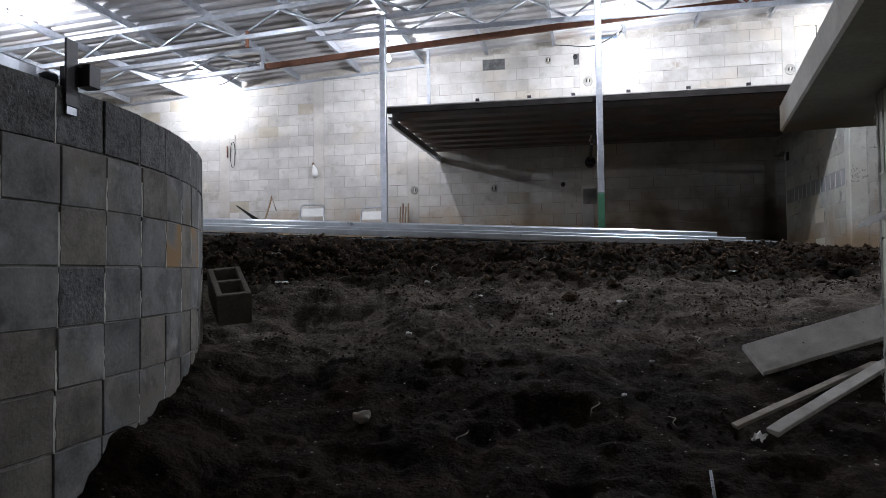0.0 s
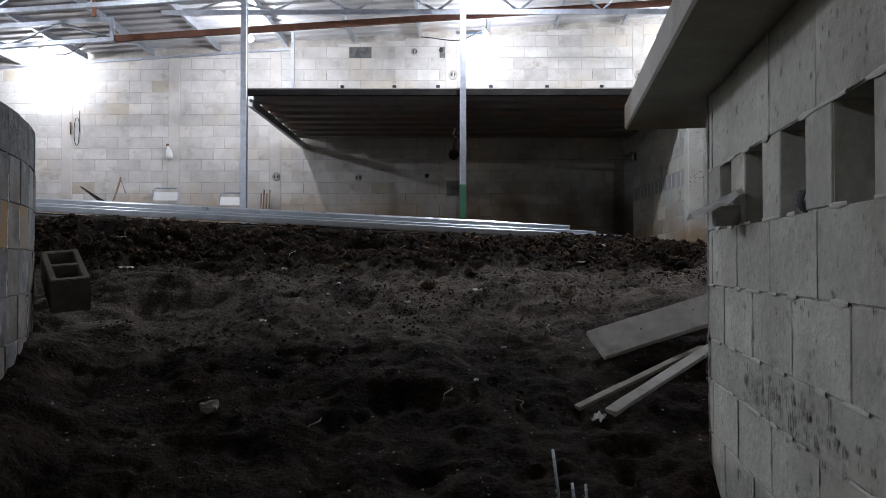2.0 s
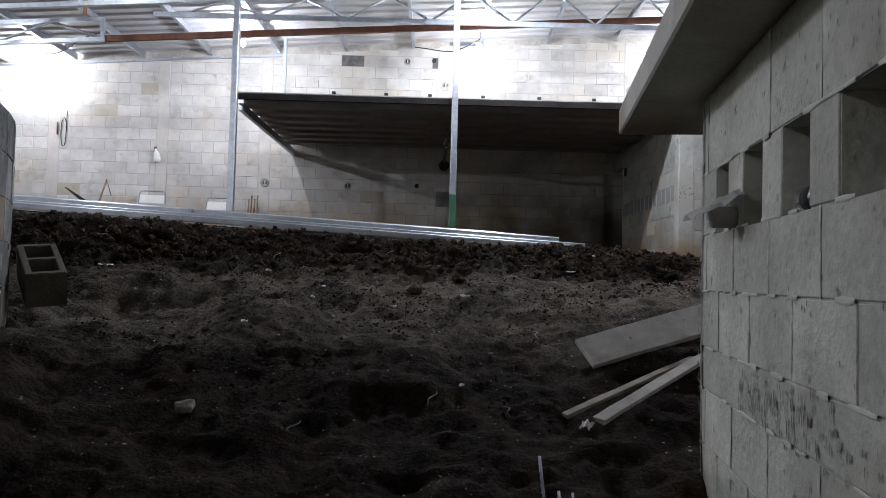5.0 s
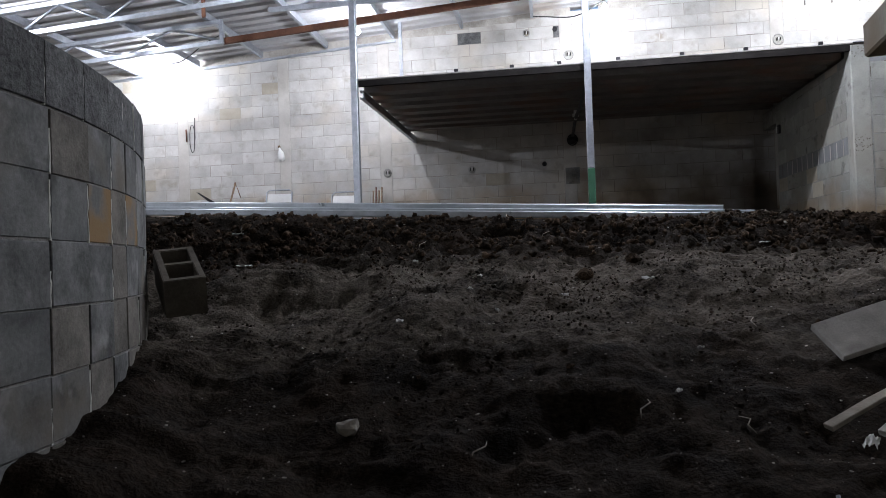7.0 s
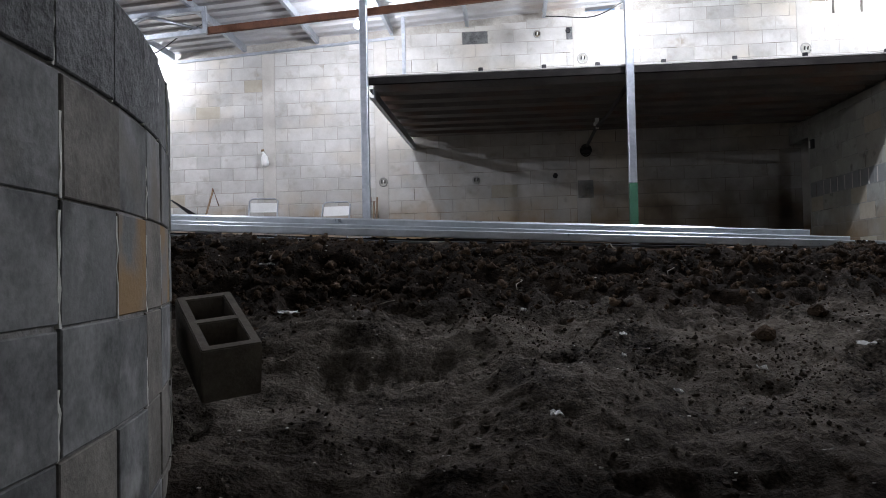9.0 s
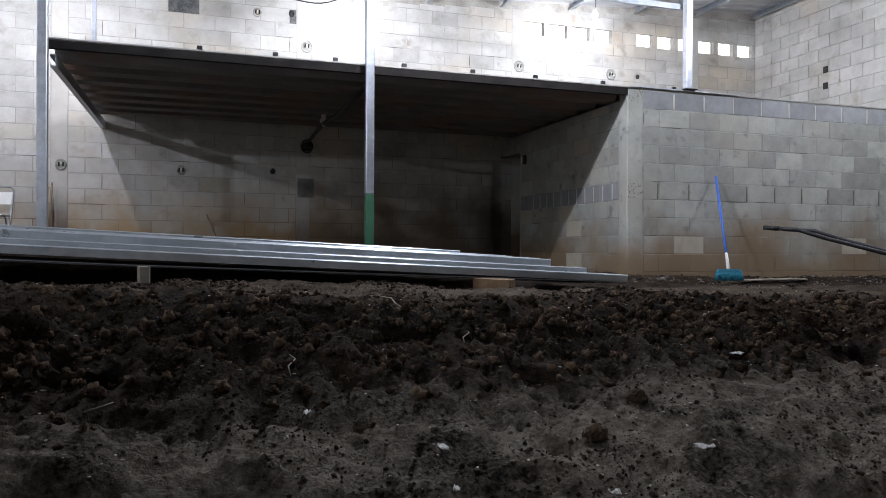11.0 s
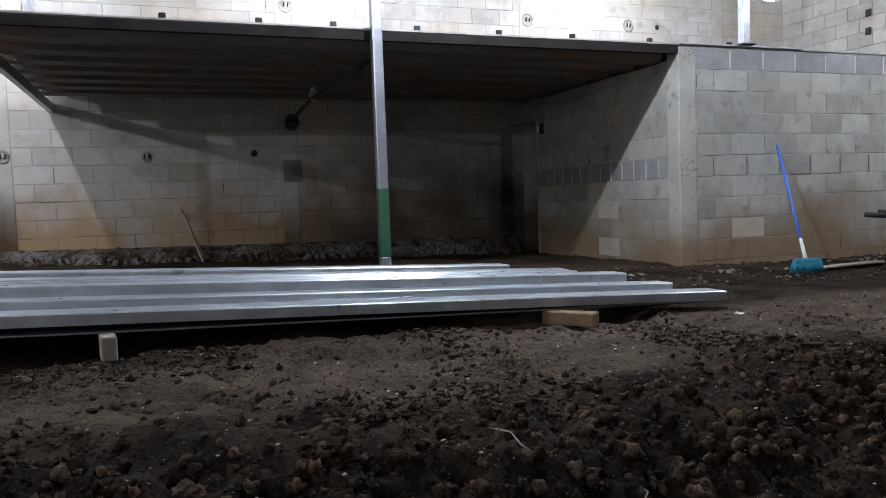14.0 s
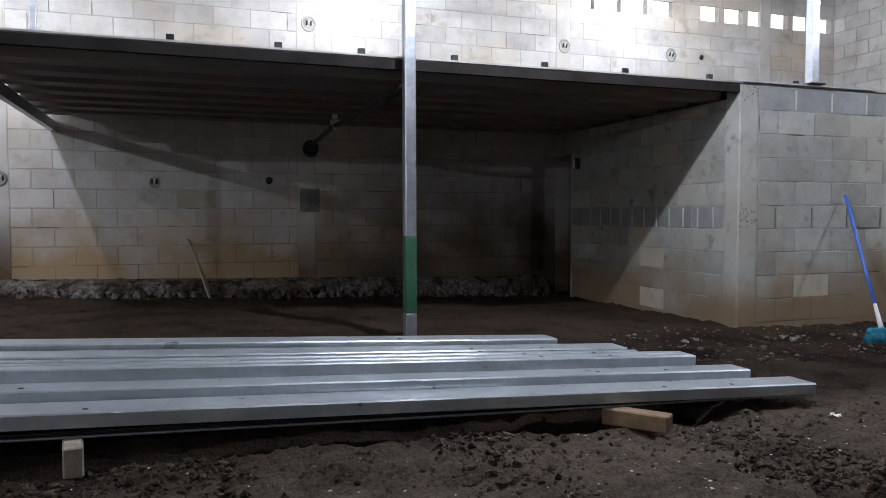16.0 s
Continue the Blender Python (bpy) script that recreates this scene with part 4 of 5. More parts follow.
def build_spacers():
    s = thing("spacer_block", "short squared grey wood block under the channels", "block", m=pose(-1.66, 7.20, 1.628, 0, 0, 8))
    part("block", (box_bm((0.066, 0.14, 0.108), (0, 0.05, 0.054), 0.006), M["grey_batten"]), s)
    s = thing("spacer_block", "short brown timber offcut under the channels", "block", m=pose(0.62, 7.24, 1.575, 0, 0, -52))
    part("block", (box_bm((0.30, 0.085, 0.075), (0, 0, 0.03), 0.006), M["brown_wood"]), s)
    s = thing("prop_block", "grey concrete block propping the far pile end", "block", m=pose(-4.6, 7.75, 1.6))
    part("block", (box_bm((0.2, 0.5, 0.34), (0, 0, 0.17), 0.008), M["tank_block"]), s)


def build_footing():
    """Rough cast footing showing along the foot of the back wall."""
    rng = np.random.RandomState(5)
    xs = np.arange(-9.7, 3.05, 0.022)
    rows = [(0.0, -0.25), (-0.02, -0.12), (0.0, 0.0), (0.02, 0.04), (0.05, 0.075), (0.08, 0.105), (0.12, 0.13), (0.18, 0.15), (0.26, 0.16)]
    verts, faces = [], []
    for k, (dy, dz) in enumerate(rows):
        for x in xs:
            base = 1.65 - 0.022 * min(max(x, -5), 3)
            j = (0.045 * noise.noise((x * 7, k * 0.3, 2.0)) + 0.045 * noise.noise((x * 17, k * 0.35, 9.0)) + 0.04 * noise.noise((x * 31, k * 0.9, 4.0))) if k < 8 else 0
            verts.append((x, 12.70 + dy + j, base + dz + (0.6 * j if k > 1 else 0)))
    n = len(xs)
    for k in range(len(rows) - 1):
        for i in range(n - 1):
            faces.append((k * n + i, k * n + i + 1, (k + 1) * n + i + 1, (k + 1) * n + i))
    tagged(part("footing", mesh("footing", verts, faces, M["rubble"])), "rough broken concrete footing along the wall", "footing", kind="structure")


# ---- loose things ----
def build_hollow_block():
    """Two-cell block lying with the slope, cells upwards."""
    ax = Vector((-0.552, 0.730, 0.403)).normalized()
    side = Vector((0.817, 0.569, 0.090))
    side = (side - ax * side.dot(ax)).normalized()
    up = side.cross(ax)
    m = Matrix((side, ax, up)).transposed().to_4x4()
    w, ln, h = 0.19, 0.39, 0.19
    m.translation = Vector((-2.024, 3.791, 1.285))
    ob = thing("hollow_block", "hollow two-cell concrete block lying beside the tank", "block", m=m)
    t = 0.032
    bm = bmesh.new()
    xs, ys = (0, t, w - t, w), (0, t, ln / 2 - t / 2, ln / 2 + t / 2, ln - t, ln)
    grid = {(i, j, k): bm.verts.new((x, y, -h if k else 0)) for i, x in enumerate(xs) for j, y in enumerate(ys) for k in (0, 1)}
    solid = {(i, j) for i in range(3) for j in range(5)} - {(1, 1), (1, 3)}
    for i, j in solid:
        for k in (0, 1):
            bm.faces.new([grid[p] for p in ((i, j, k), (i + 1, j, k), (i + 1, j + 1, k), (i, j + 1, k))])
        for (di, dj), (p, q) in (((-1, 0), ((i, j), (i, j + 1))), ((1, 0), ((i + 1, j), (i + 1, j + 1))), ((0, -1), ((i, j), (i + 1, j))), ((0, 1), ((i, j + 1), (i + 1, j + 1)))):
            if (i + di, j + dj) not in solid:
                bm.faces.new([grid[(*p, 0)], grid[(*q, 0)], grid[(*q, 1)], grid[(*p, 1)]])
    bmesh.ops.recalc_face_normals(bm, faces=bm.faces[:])
    bmesh.ops.bevel(bm, geom=[e for e in bm.edges if len(e.link_faces) == 2 and e.calc_face_angle(0) > 1], offset=0.004, segments=2, affect="EDGES")
    part("block", (bm, M["dirty_block"]), ob)


def plank(name, label, a, b, width, thick, mat, roll=0.0, group="", splits=0):
    a, b = Vector(a), Vector(b)
    d = b - a
    ob = thing(name, label, "plank" if width > 0.06 else "stick", group, Matrix.Translation(a) @ d.to_track_quat("X", "Z").to_matrix().to_4x4() @ pose(0, 0, 0, roll, 0, 0))
    bm = bmesh.new()
    n = 14
    rng = random.Random(len(label))
    ring = [(-width / 2, -thick / 2), (width / 2, -thick / 2), (width / 2, thick / 2), (-width / 2, thick / 2)]
    rows = []
    for i in range(n + 1):
        u = d.length * i / n
        bow = 0.006 * math.sin(3 * i / n) + rng.uniform(-0.0012, 0.0012)
        rows.append([bm.verts.new((u + (rng.uniform(-0.01, 0.01) if i in (0, n) else 0), y + rng.uniform(-0.0015, 0.0015), z + bow)) for y, z in ring])
    for p, q in zip(rows, rows[1:]):
        for k in range(4):
            bm.faces.new((p[k], p[(k + 1) % 4], q[(k + 1) % 4], q[k]))
    bm.faces.new(rows[0][::-1])
    bm.faces.new(rows[-1])
    bmesh.ops.recalc_face_normals(bm, faces=bm.faces[:])
    bmesh.ops.bevel(bm, geom=[e for e in bm.edges if len(e.link_faces) == 2 and e.calc_face_angle(0) > 1], offset=0.0025, segments=1, affect="EDGES")
    part("board" if width > 0.06 else "stick", (bm, mat), ob)
    for i in range(splits):
        part("knot", (rod_bm([(d.length * (0.16 + 0.2 * i), 0.02 * (i % 2), thick / 2 + 0.004), (d.length * (0.16 + 0.2 * i) + 0.001, 0.02 * (i % 2), thick / 2 + 0.0055)], 0.006, 7), M["black_rubber"]), ob, "dark nail mark")
    return ob


def build_timber():
    plank("wide_plank", "weathered grey plank resting on the earth slope", (0.745, 3.62, 0.98), (2.2, 3.95, 1.37), 0.19, 0.028, M["old_wood"], 36, splits=4)
    plank("timber_stick", "narrow weathered timber batten leaning by the hut", (0.67, 2.95, 0.79), (1.75, 3.95, 1.13), 0.05, 0.022, M["old_wood"], 15, "loose battens")
    plank("timber_stick", "thin greyish brown timber batten leaning by the hut", (0.565, 3.11, 0.775), (1.8, 4.05, 1.10), 0.035, 0.018, M["grey_batten"], 10, "loose battens")
    plank("timber_stick", "thin straight stick leaning at the foot of the wall", (-1.044, 12.3, 1.66), (-1.239, 12.9, 2.26), 0.025, 0.02, M["grey_batten"], 20)
    plank("pale_plank", "pale dusty plank lying flat along the wall", (4.1, 8.84, ground_at(4.1, 8.84) + 0.02), (5.0, 8.9, ground_at(5.0, 8.9) + 0.02), 0.10, 0.016, M["grey_batten"])
    for x, y, dx, ln in ((0.40, 2.45, -0.02, 0.25), (0.45, 2.42, -0.01, 0.16), (0.485, 2.42, 0.0, 0.16)):
        z = ground_at(x, y) - 0.05
        rb = thing("rebar_rod", "thin grey ribbed steel rod standing in the earth", "rod", "rebar stubs", pose(x, y, z))
        bm = rod_bm([(0, 0, 0), (dx * 0.4, 0.02, ln * 0.5), (dx, 0.06, ln)], 0.005, 7)
        for i in range(int(ln / 0.02)):
            rod_bm([(dx * i * 0.02 / ln, 0.06 * (i * 0.02 / ln) ** 1.3, i * 0.02), (dx * i * 0.02 / ln, 0.06 * (i * 0.02 / ln) ** 1.3, i * 0.02 + 0.004)], 0.0064, 6, bm)
        part("rod", (bm, M["zinc"]), rb)


def crumpled(name, label, category, at, size, mat, seed, group="", turn=0):
    ob = thing(name, label, category, group, pose(*at, 0, 0, turn))
    bm = bmesh.new()
    bmesh.ops.create_grid(bm, x_segments=7, y_segments=5, size=0.5)
    for v in bm.verts:
        k = noise.noise(v.co * 3 + Vector((seed, 0, 0)))
        v.co = Vector((v.co.x * size[0] * (1 + 0.5 * noise.noise((v.co.y * 4, seed, 0))), v.co.y * size[1] * (1 + 0.6 * noise.noise((v.co.x * 4, seed, 5))), size[2] * (0.5 + k)))
    bmesh.ops.solidify(bm, geom=bm.faces[:], thickness=0.002)
    part("sheet", (bm, mat), ob)
    return ob


def build_litter():
    crumpled("rag", "crumpled white plastic rag on the earth", "rag", (0.62, 2.93, ground_at(0.62, 2.93) + 0.06), (0.035, 0.09, 0.035), M["paper"], 3, turn=-30)
    spots = [(-2.3, 5.24, 0.09, 0.05), (-2.03, 4.69, 0.10, 0.06), (-0.65, 4.55, 0.07, 0.025), (0.2, 4.43, 0.07, 0.03), (-0.21, 4.30, 0.04, 0.03),
             (-1.03, 4.74, 0.05, 0.015), (-0.95, 3.89, 0.07, 0.04), (-2.07, 4.76, 0.07, 0.03), (0.96, 5.18, 0.07, 0.05), (-0.68, 4.34, 0.03, 0.02),
             (-0.53, 4.15, 0.05, 0.02), (0.3, 3.68, 0.03, 0.02), (1.66, 7.12, 0.06, 0.05), (0.15, 3.28, 0.03, 0.025)]
    for i, (x, y, a, b) in enumerate(spots):
        crumpled("paper_scrap", "small crumpled pale paper scrap on the earth", "scrap", (x, y, ground_at(x, y) + 0.012), (a * 0.8, b * 0.8, 0.012), M["paper"], i * 1.7, "paper scraps", i * 47)
    twigs = [(-1.04, 5.05, 1.38, 0.16, 80), (-0.51, 3.0, 0, 0.12, 60), (0.03, 3.21, 0, 0.14, 70), (-1.45, 4.2, 0, 0.09, 50), (-0.56, 5.51, 0, 0.16, 115), (-1.64, 4.81, 0, 0.12, 20),
             (0.34, 3.14, 0, 0.10, 100), (-0.3, 5.3, 0, 0.14, 65), (0.55, 3.9, 0, 0.1, 95)]
    for i, (x, y, _, ln, turn) in enumerate(twigs):
        z = ground_at(x, y) + 0.012
        tw = thing("root_piece", "pale crooked root piece on the earth", "root", "root pieces", pose(x, y, z, 0, -14, turn))
        pts = [(-ln / 2, 0, 0), (-ln / 6, 0.012, 0.012), (ln / 6, -0.010, 0.016), (ln / 2, 0.014, 0.01)]
        part("root", (rod_bm(pts, [0.0014, 0.0026, 0.0022, 0.001], 6), M["grey_batten"]), tw)
    stones = [(-0.97, 3.11, 0.045), (-2.34, 5.46, 0.035), (-2.29, 5.30, 0.03), (1.2, 5.67, 0.035), (-0.1, 4.6, 0.05), (0.16, 4.75, 0.05), (-1.95, 7.0, 0.03), (3.2, 8.9, 0.05), (3.0, 9.0, 0.035), (2.7, 8.7, 0.03), (5.0, 8.9, 0.04)]
    for i, (x, y, r) in enumerate(stones):
        st = thing("stone", "pale grey loose stone on the earth", "stone", "loose stones", pose(x, y, ground_at(x, y) + r * 0.3, 0, 0, i * 50))
        bm = lump_bm((r, r * 0.75, r * 0.6), i * 3.1, 0.5)
        part("stone", (bm, M["fleck"] if i < 4 else M["clod"] if i < 6 else M["rubble"]), st)


def build_broom():
    foot, top = Vector((3.76, 8.62, 1.63)), Vector((4.2, 9.375, 2.68))
    d = (top - foot).normalized()
    br = thing("broom", "blue-handled broom with teal bristles leaning on wall", "broom", m=Matrix.Translation((3.74, 8.59, 1.54)))
    o = Vector((3.74, 8.59, 1.54))
    part("handle", (rod_bm([foot + d * 0.18 - o, top - o], 0.014, 10), M["blue_plastic"]), br, "blue plastic handle")
    part("ferrule", (rod_bm([foot + d * 0.02 - o, foot + d * 0.10 - o, foot + d * 0.24 - o], [0.02, 0.017, 0.0145], 10), M["white_plastic"]), br, "white plastic socket")
    bm = bmesh.new()
    a = [bm.verts.new((x, y, 0.09)) for x, y in ((-0.125, -0.025), (0.125, -0.025), (0.125, 0.03), (-0.125, 0.03))]
    c = [bm.verts.new((x, y, 0.115)) for x, y in ((-0.11, -0.02), (0.11, -0.02), (0.11, 0.025), (-0.11, 0.025))]
    for k in range(4):
        bm.faces.new((a[k], a[(k + 1) % 4], c[(k + 1) % 4], c[k]))
    bm.faces.new(a[::-1])
    bm.faces.new(c)
    part("head", (bm, M["teal_bristle"]), br, "teal plastic brush head", pose(0, 0.0, 0, 0, 0, -12))
    bm = bmesh.new()
    rng = random.Random(4)
    for i in range(26):
        for j in range(4):
            x, y = -0.118 + 0.236 * i / 25, -0.02 + 0.045 * j / 3
            rod_bm([(x, y, 0.092), (x * 1.22 + rng.uniform(-0.004, 0.004), y * 1.5 + rng.uniform(-0.006, 0.006), 0.0)], 0.0045, 4, bm)
    part("bristles", (bm, M["teal_bristle"]), br, "teal bristles", pose(0, 0.0, 0, 0, 0, -12))


def build_wheelbarrow():
    wb = thing("wheelbarrow", "orange steel wheelbarrow with dark handles", "wheelbarrow", m=pose(4.45, 6.6, 1.50, 0, 0, -60))
    for s in (-1, 1):
        y = 0.26 * s
        part("handle", (rod_bm([(-1.52, y * 1.05, 0.55), (-1.25, y * 1.05, 0.53), (-1.05, y, 0.46), (-0.6, y * 0.8, 0.33), (0.2, y * 0.6, 0.24), (0.75, y * 0.25, 0.2)], 0.017, 9), M["black_steel"]), wb, "dark steel tube handle")
        part("grip", (rod_bm([(-1.53, y * 1.05, 0.551), (-1.40, y * 1.05, 0.541)], 0.021, 9), M["black_rubber"]), wb, "black rubber grip")
        part("leg", (rod_bm([(-0.35, y * 0.75, 0.3), (-0.42, y * 0.85, 0.0), (-0.25, y * 0.85, 0.0), (0.05, y * 0.6, 0.25)], 0.012, 7), M["black_steel"]), wb)
    bm = bmesh.new()
    low = [(-0.32, -0.2, 0.28), (0.35, -0.17, 0.26), (0.35, 0.17, 0.26), (-0.32, 0.2, 0.28)]
    high = [(-0.55, -0.34, 0.53), (0.62, -0.3, 0.50), (0.62, 0.3, 0.50), (-0.55, 0.34, 0.53)]
    lo, hi = [bm.verts.new(v) for v in low], [bm.verts.new(v) for v in high]
    for k in range(4):
        bm.faces.new((lo[k], lo[(k + 1) % 4], hi[(k + 1) % 4], hi[k]))
    bm.faces.new(lo[::-1])
    bmesh.ops.recalc_face_normals(bm, faces=bm.faces[:])
    bmesh.ops.bevel(bm, geom=[e for e in bm.edges if len(e.link_faces) == 2], offset=0.04, segments=3, affect="EDGES")
    bmesh.ops.solidify(bm, geom=bm.faces[:], thickness=0.004)
    part("tray", (bm, M["orange_paint"]), wb, "worn orange steel tray")
    part("rim", (rod_bm([(-0.55, -0.34, 0.53), (0.62, -0.3, 0.5), (0.62, 0.3, 0.5), (-0.55, 0.34, 0.53), (-0.55, -0.34, 0.53)], 0.01, 7), M["orange_paint"]), wb)
    ring = [(0.75 + 0.15 * math.cos(a), 0, 0.19 + 0.15 * math.sin(a)) for a in [2 * math.pi * k / 20 for k in range(21)]]
    tyre = part("wheel", (rod_bm([(0.75, -0.03, 0.19), (0.75, 0.03, 0.19)], 0.09, 14), M["orange_paint"]), wb, "orange wheel hub")
    part("tyre", (rod_bm(ring, 0.04, 8), M["black_rubber"]), tyre, "black rubber tyre")


def folding_chair(m):
    ch = thing("folding_chair", "white metal folding chair by the block wall", "chair", "folding chairs", m)
    w = 0.21
    pts = [(-w, 0.18, 0.0), (-w, -0.02, 0.45), (-w, -0.14, 0.76), (-w + 0.04, -0.155, 0.80), (w - 0.04, -0.155, 0.80), (w, -0.14, 0.76), (w, -0.02, 0.45), (w, 0.18, 0.0)]
    part("back_frame", (rod_bm(pts, 0.012, 8), M["zinc"]), ch)
    part("leg_frame", (rod_bm([(-w + 0.03, -0.25, 0.0), (-w + 0.03, 0.12, 0.44), (w - 0.03, 0.12, 0.44), (w - 0.03, -0.25, 0.0)], 0.011, 8), M["zinc"]), ch)
    part("seat", (box_bm((0.38, 0.36, 0.018), (0, 0.06, 0.45), 0.008), M["white_plastic"]), ch, "white seat")
    part("backrest", (box_bm((0.395, 0.012, 0.16), (0, -0.117, 0.66), 0.006, pose(0, 0, 0, 21)), M["white_plastic"]), ch, "white backrest panel")


def build_far_things():
    # the chairs lean back towards the wall
    folding_chair(pose(-4.74, 12.25, ground_at(-4.74, 12.25) - 0.01, 0, 0, 190))
    folding_chair(pose(-3.66, 12.28, ground_at(-3.66, 12.28) - 0.03, 0, 0, 178))
    z = ground_at(-6.0, 12.2)
    sp = thing("dark_board", "dark pointed sheet leaning on the block wall", "board", m=pose(-5.75, 12.3, z))
    bm = bmesh.new()
    vs = [bm.verts.new(v) for v in ((-0.55, 0.2, 0.80), (-0.5, 0.2, 0.79), (0.4, -0.1, 0.30), (0.4, -0.1, 0.05), (-0.1, 0.0, 0.02), (-0.05, 0.05, 0.45))]
    bm.faces.new(vs)
    bmesh.ops.solidify(bm, geom=bm.faces[:], thickness=0.012)
    part("board", (bm, M["black_steel"]), sp)
    pk = thing("pickaxe", "pickaxe with rusty head standing by the wall", "pickaxe", m=pose(-5.75, 12.55, z))
    part("shaft", (rod_bm([(-0.15, 0, 0), (0.05, 0.2, 0.95)], 0.016, 8), M["brown_wood"]), pk, "brown wooden shaft")
    part("head", (rod_bm([(-0.03, 0.17, 0.62), (0.05, 0.2, 0.97), (0.14, 0.2, 0.7)], [0.008, 0.02, 0.008], 7), M["rust"]), pk, "rusty steel head")
    bundle = thing("stake_bundle", "short brown stakes standing by the block wall", "stakes", m=pose(-3.27, 12.7, ground_at(-3.27, 12.7)))
    for i in range(4):
        part("stake", (rod_bm([(0.05 * i, 0, 0), (0.05 * i + 0.01, 0.12, 0.84 + 0.06 * (i % 2))], 0.013, 6), M["rust"] if i == 1 else M["brown_wood"]), bundle)
    st = thing("thin_stick", "thin bare stick leaning on the wall footing", "stick", m=pose(-1.0, 12.42, ground_at(-1.0, 12.42)))
    part("stick", (rod_bm([(0, 0, 0), (-0.12, 0.05, 0.3), (-0.25, 0.12, 0.62)], [0.012, 0.010, 0.008], 6), M["brown_wood"]), st)
    part("clod", (lump_bm((0.09, 0.06, 0.05), 2.0, 0.4), M["clod"]), st, "dark lump of earth")
    bag = thing("wall_bottle", "pale plastic bottle hung on the wall column", "bottle", m=pose(-4.9, 12.93, 3.2))
    bm = bmesh.new()
    prof = [(0.0, 0.0), (0.05, 0.01), (0.058, 0.05), (0.05, 0.15), (0.02, 0.2), (0.016, 0.235)]
    part("bottle", (rod_bm([(-0.012 * k + 0.03, -0.055, p[1]) for k, p in enumerate(prof)], [max(p[0], 0.004) for p in prof], 12), M["white_plastic"]), bag)
    part("cap", (rod_bm([(-0.03, -0.055, 0.236), (-0.036, -0.055, 0.27)], 0.024, 10), M["brown_wood"]), bag, "brown cap")

    def wall_box(x, z, r, dark=False, flip=False):
        wbx = thing("conduit_box", "round conduit box set in the block wall", "box", "conduit boxes", pose(x, BACK - 0.004, z))
        ring = [(r * math.cos(2 * math.pi * k / 18), 0, r * 1.1 * math.sin(2 * math.pi * k / 18)) for k in range(19)]
        part("rim", (rod_bm(ring, 0.012, 6), M["black_steel"] if dark else M["cement"]), wbx)
        part("hole", (rod_bm([(0, 0.0, 0), (0, -0.002, 0)], r * 0.9, 16), M["black_rubber"] if dark else M["slab"]), wbx, "dark recess")
        if not dark:
            for k in (-1, 0, 1):
                part("conduit", (rod_bm([(0.025 * k, -0.002, -0.02), (0.025 * k + 0.005, -0.016, 0.03)], 0.009, 7), M["black_rubber"] if k else M["white_plastic"]), wbx)

    for x, z, r, dark in ((-3.03, 2.90, 0.06, False), (-1.58, 2.885, 0.05, False), (-0.37, 2.914, 0.028, True), (0.10, 3.285, 0.08, True), (0.09, 4.70, 0.075, False),
                          (3.37, 4.69, 0.075, False), (5.0, 4.69, 0.075, False), (5.5, 4.69, 0.022, True), (-0.59, 5.11, 0.05, False), (-0.12, 5.14, 0.03, True)):
        wall_box(x, z, r, dark)
    # flat patch; the niche's shaded depth is put into its darker colour
    part("niche", (span(-0.03, 0.2, BACK - 0.006, BACK + 0.01, 2.56, 2.83, 0.003), M["tank_block"]), bpy.data.objects["wall_north"], "darker flat patch in place of a niche")
    jb = thing("junction_box", "white junction box hanging below the deck", "box", m=pose(0.12, 11.61, 3.40))
    part("box", (box_bm((0.09, 0.05, 0.05), (0, 0, 0.03), 0.006), M["white_plastic"]), jb)
    part("box", (box_bm((0.05, 0.05, 0.06), (0.0, 0, 0.09), 0.006), M["white_plastic"]), jb)
    part("holder", (rod_bm([(0, 0, -0.04), (0, 0, 0.02)], 0.022, 9), M["white_plastic"]), jb, "white lamp holder")
    pp = thing("deck_conduit", "dark conduit pipe slung under the deck", "pipe", m=pose(0.2, 9.45, 3.42))
    part("shade", (rod_bm([(-0.11, 3.40, -0.08), (-0.11, 3.40, -0.12), (-0.11, 3.39, -0.17)], [0.025, 0.055, 0.07], 14), M["black_steel"]), pp, "black bell-shaped fitting")
    part("pipe", (rod_bm([(0, 0, 0.02), (-0.02, 0.5, -0.02), (-0.05, 1.3, -0.05), (-0.08, 2.2, -0.02), (-0.1, 3.45, -0.1)], 0.024, 8), M["black_steel"]), pp)
    sb = thing("switch_box", "small dark box on the side wall", "box", m=pose(3.07, 12.05, 3.12))
    part("box", (box_bm((0.03, 0.08, 0.13), (-0.01, 0, 0), 0.005), M["black_steel"]), sb)
    part("cover", (box_bm((0.012, 0.03, 0.09), (-0.03, 0.05, 0), 0.003), M["white_plastic"]), sb, "pale cover flap")


def build_wall_wire():
    w = thing("wall_wire", "dark wire loop hanging on a wall column", "wire", m=pose(-6.62, BACK - 0.012, 3.45))
    loop = [(0.05 + 0.05 * math.cos(a), 0, 0.25 + 0.25 * math.sin(a)) for a in [2 * math.pi * k / 16 for k in range(15)]]
    part("wire", (rod_bm(loop + [(0.1, 0, 0.62)], 0.006, 5), M["black_rubber"]), w)
    part("hook", (rod_bm([(-0.06, 0, 0.2), (-0.06, -0.01, 0.42)], 0.012, 6), M["rust"]), w, "rusty hook")
    pl = thing("hanger_plate", "small rusty plate hanging from the truss", "plate", m=pose(-4.55, 9.40, 4.55))
    part("plate", (span(-0.025, 0.025, -0.01, 0.01, 0.0, 0.24, 0.003), M["rust"]), pl)


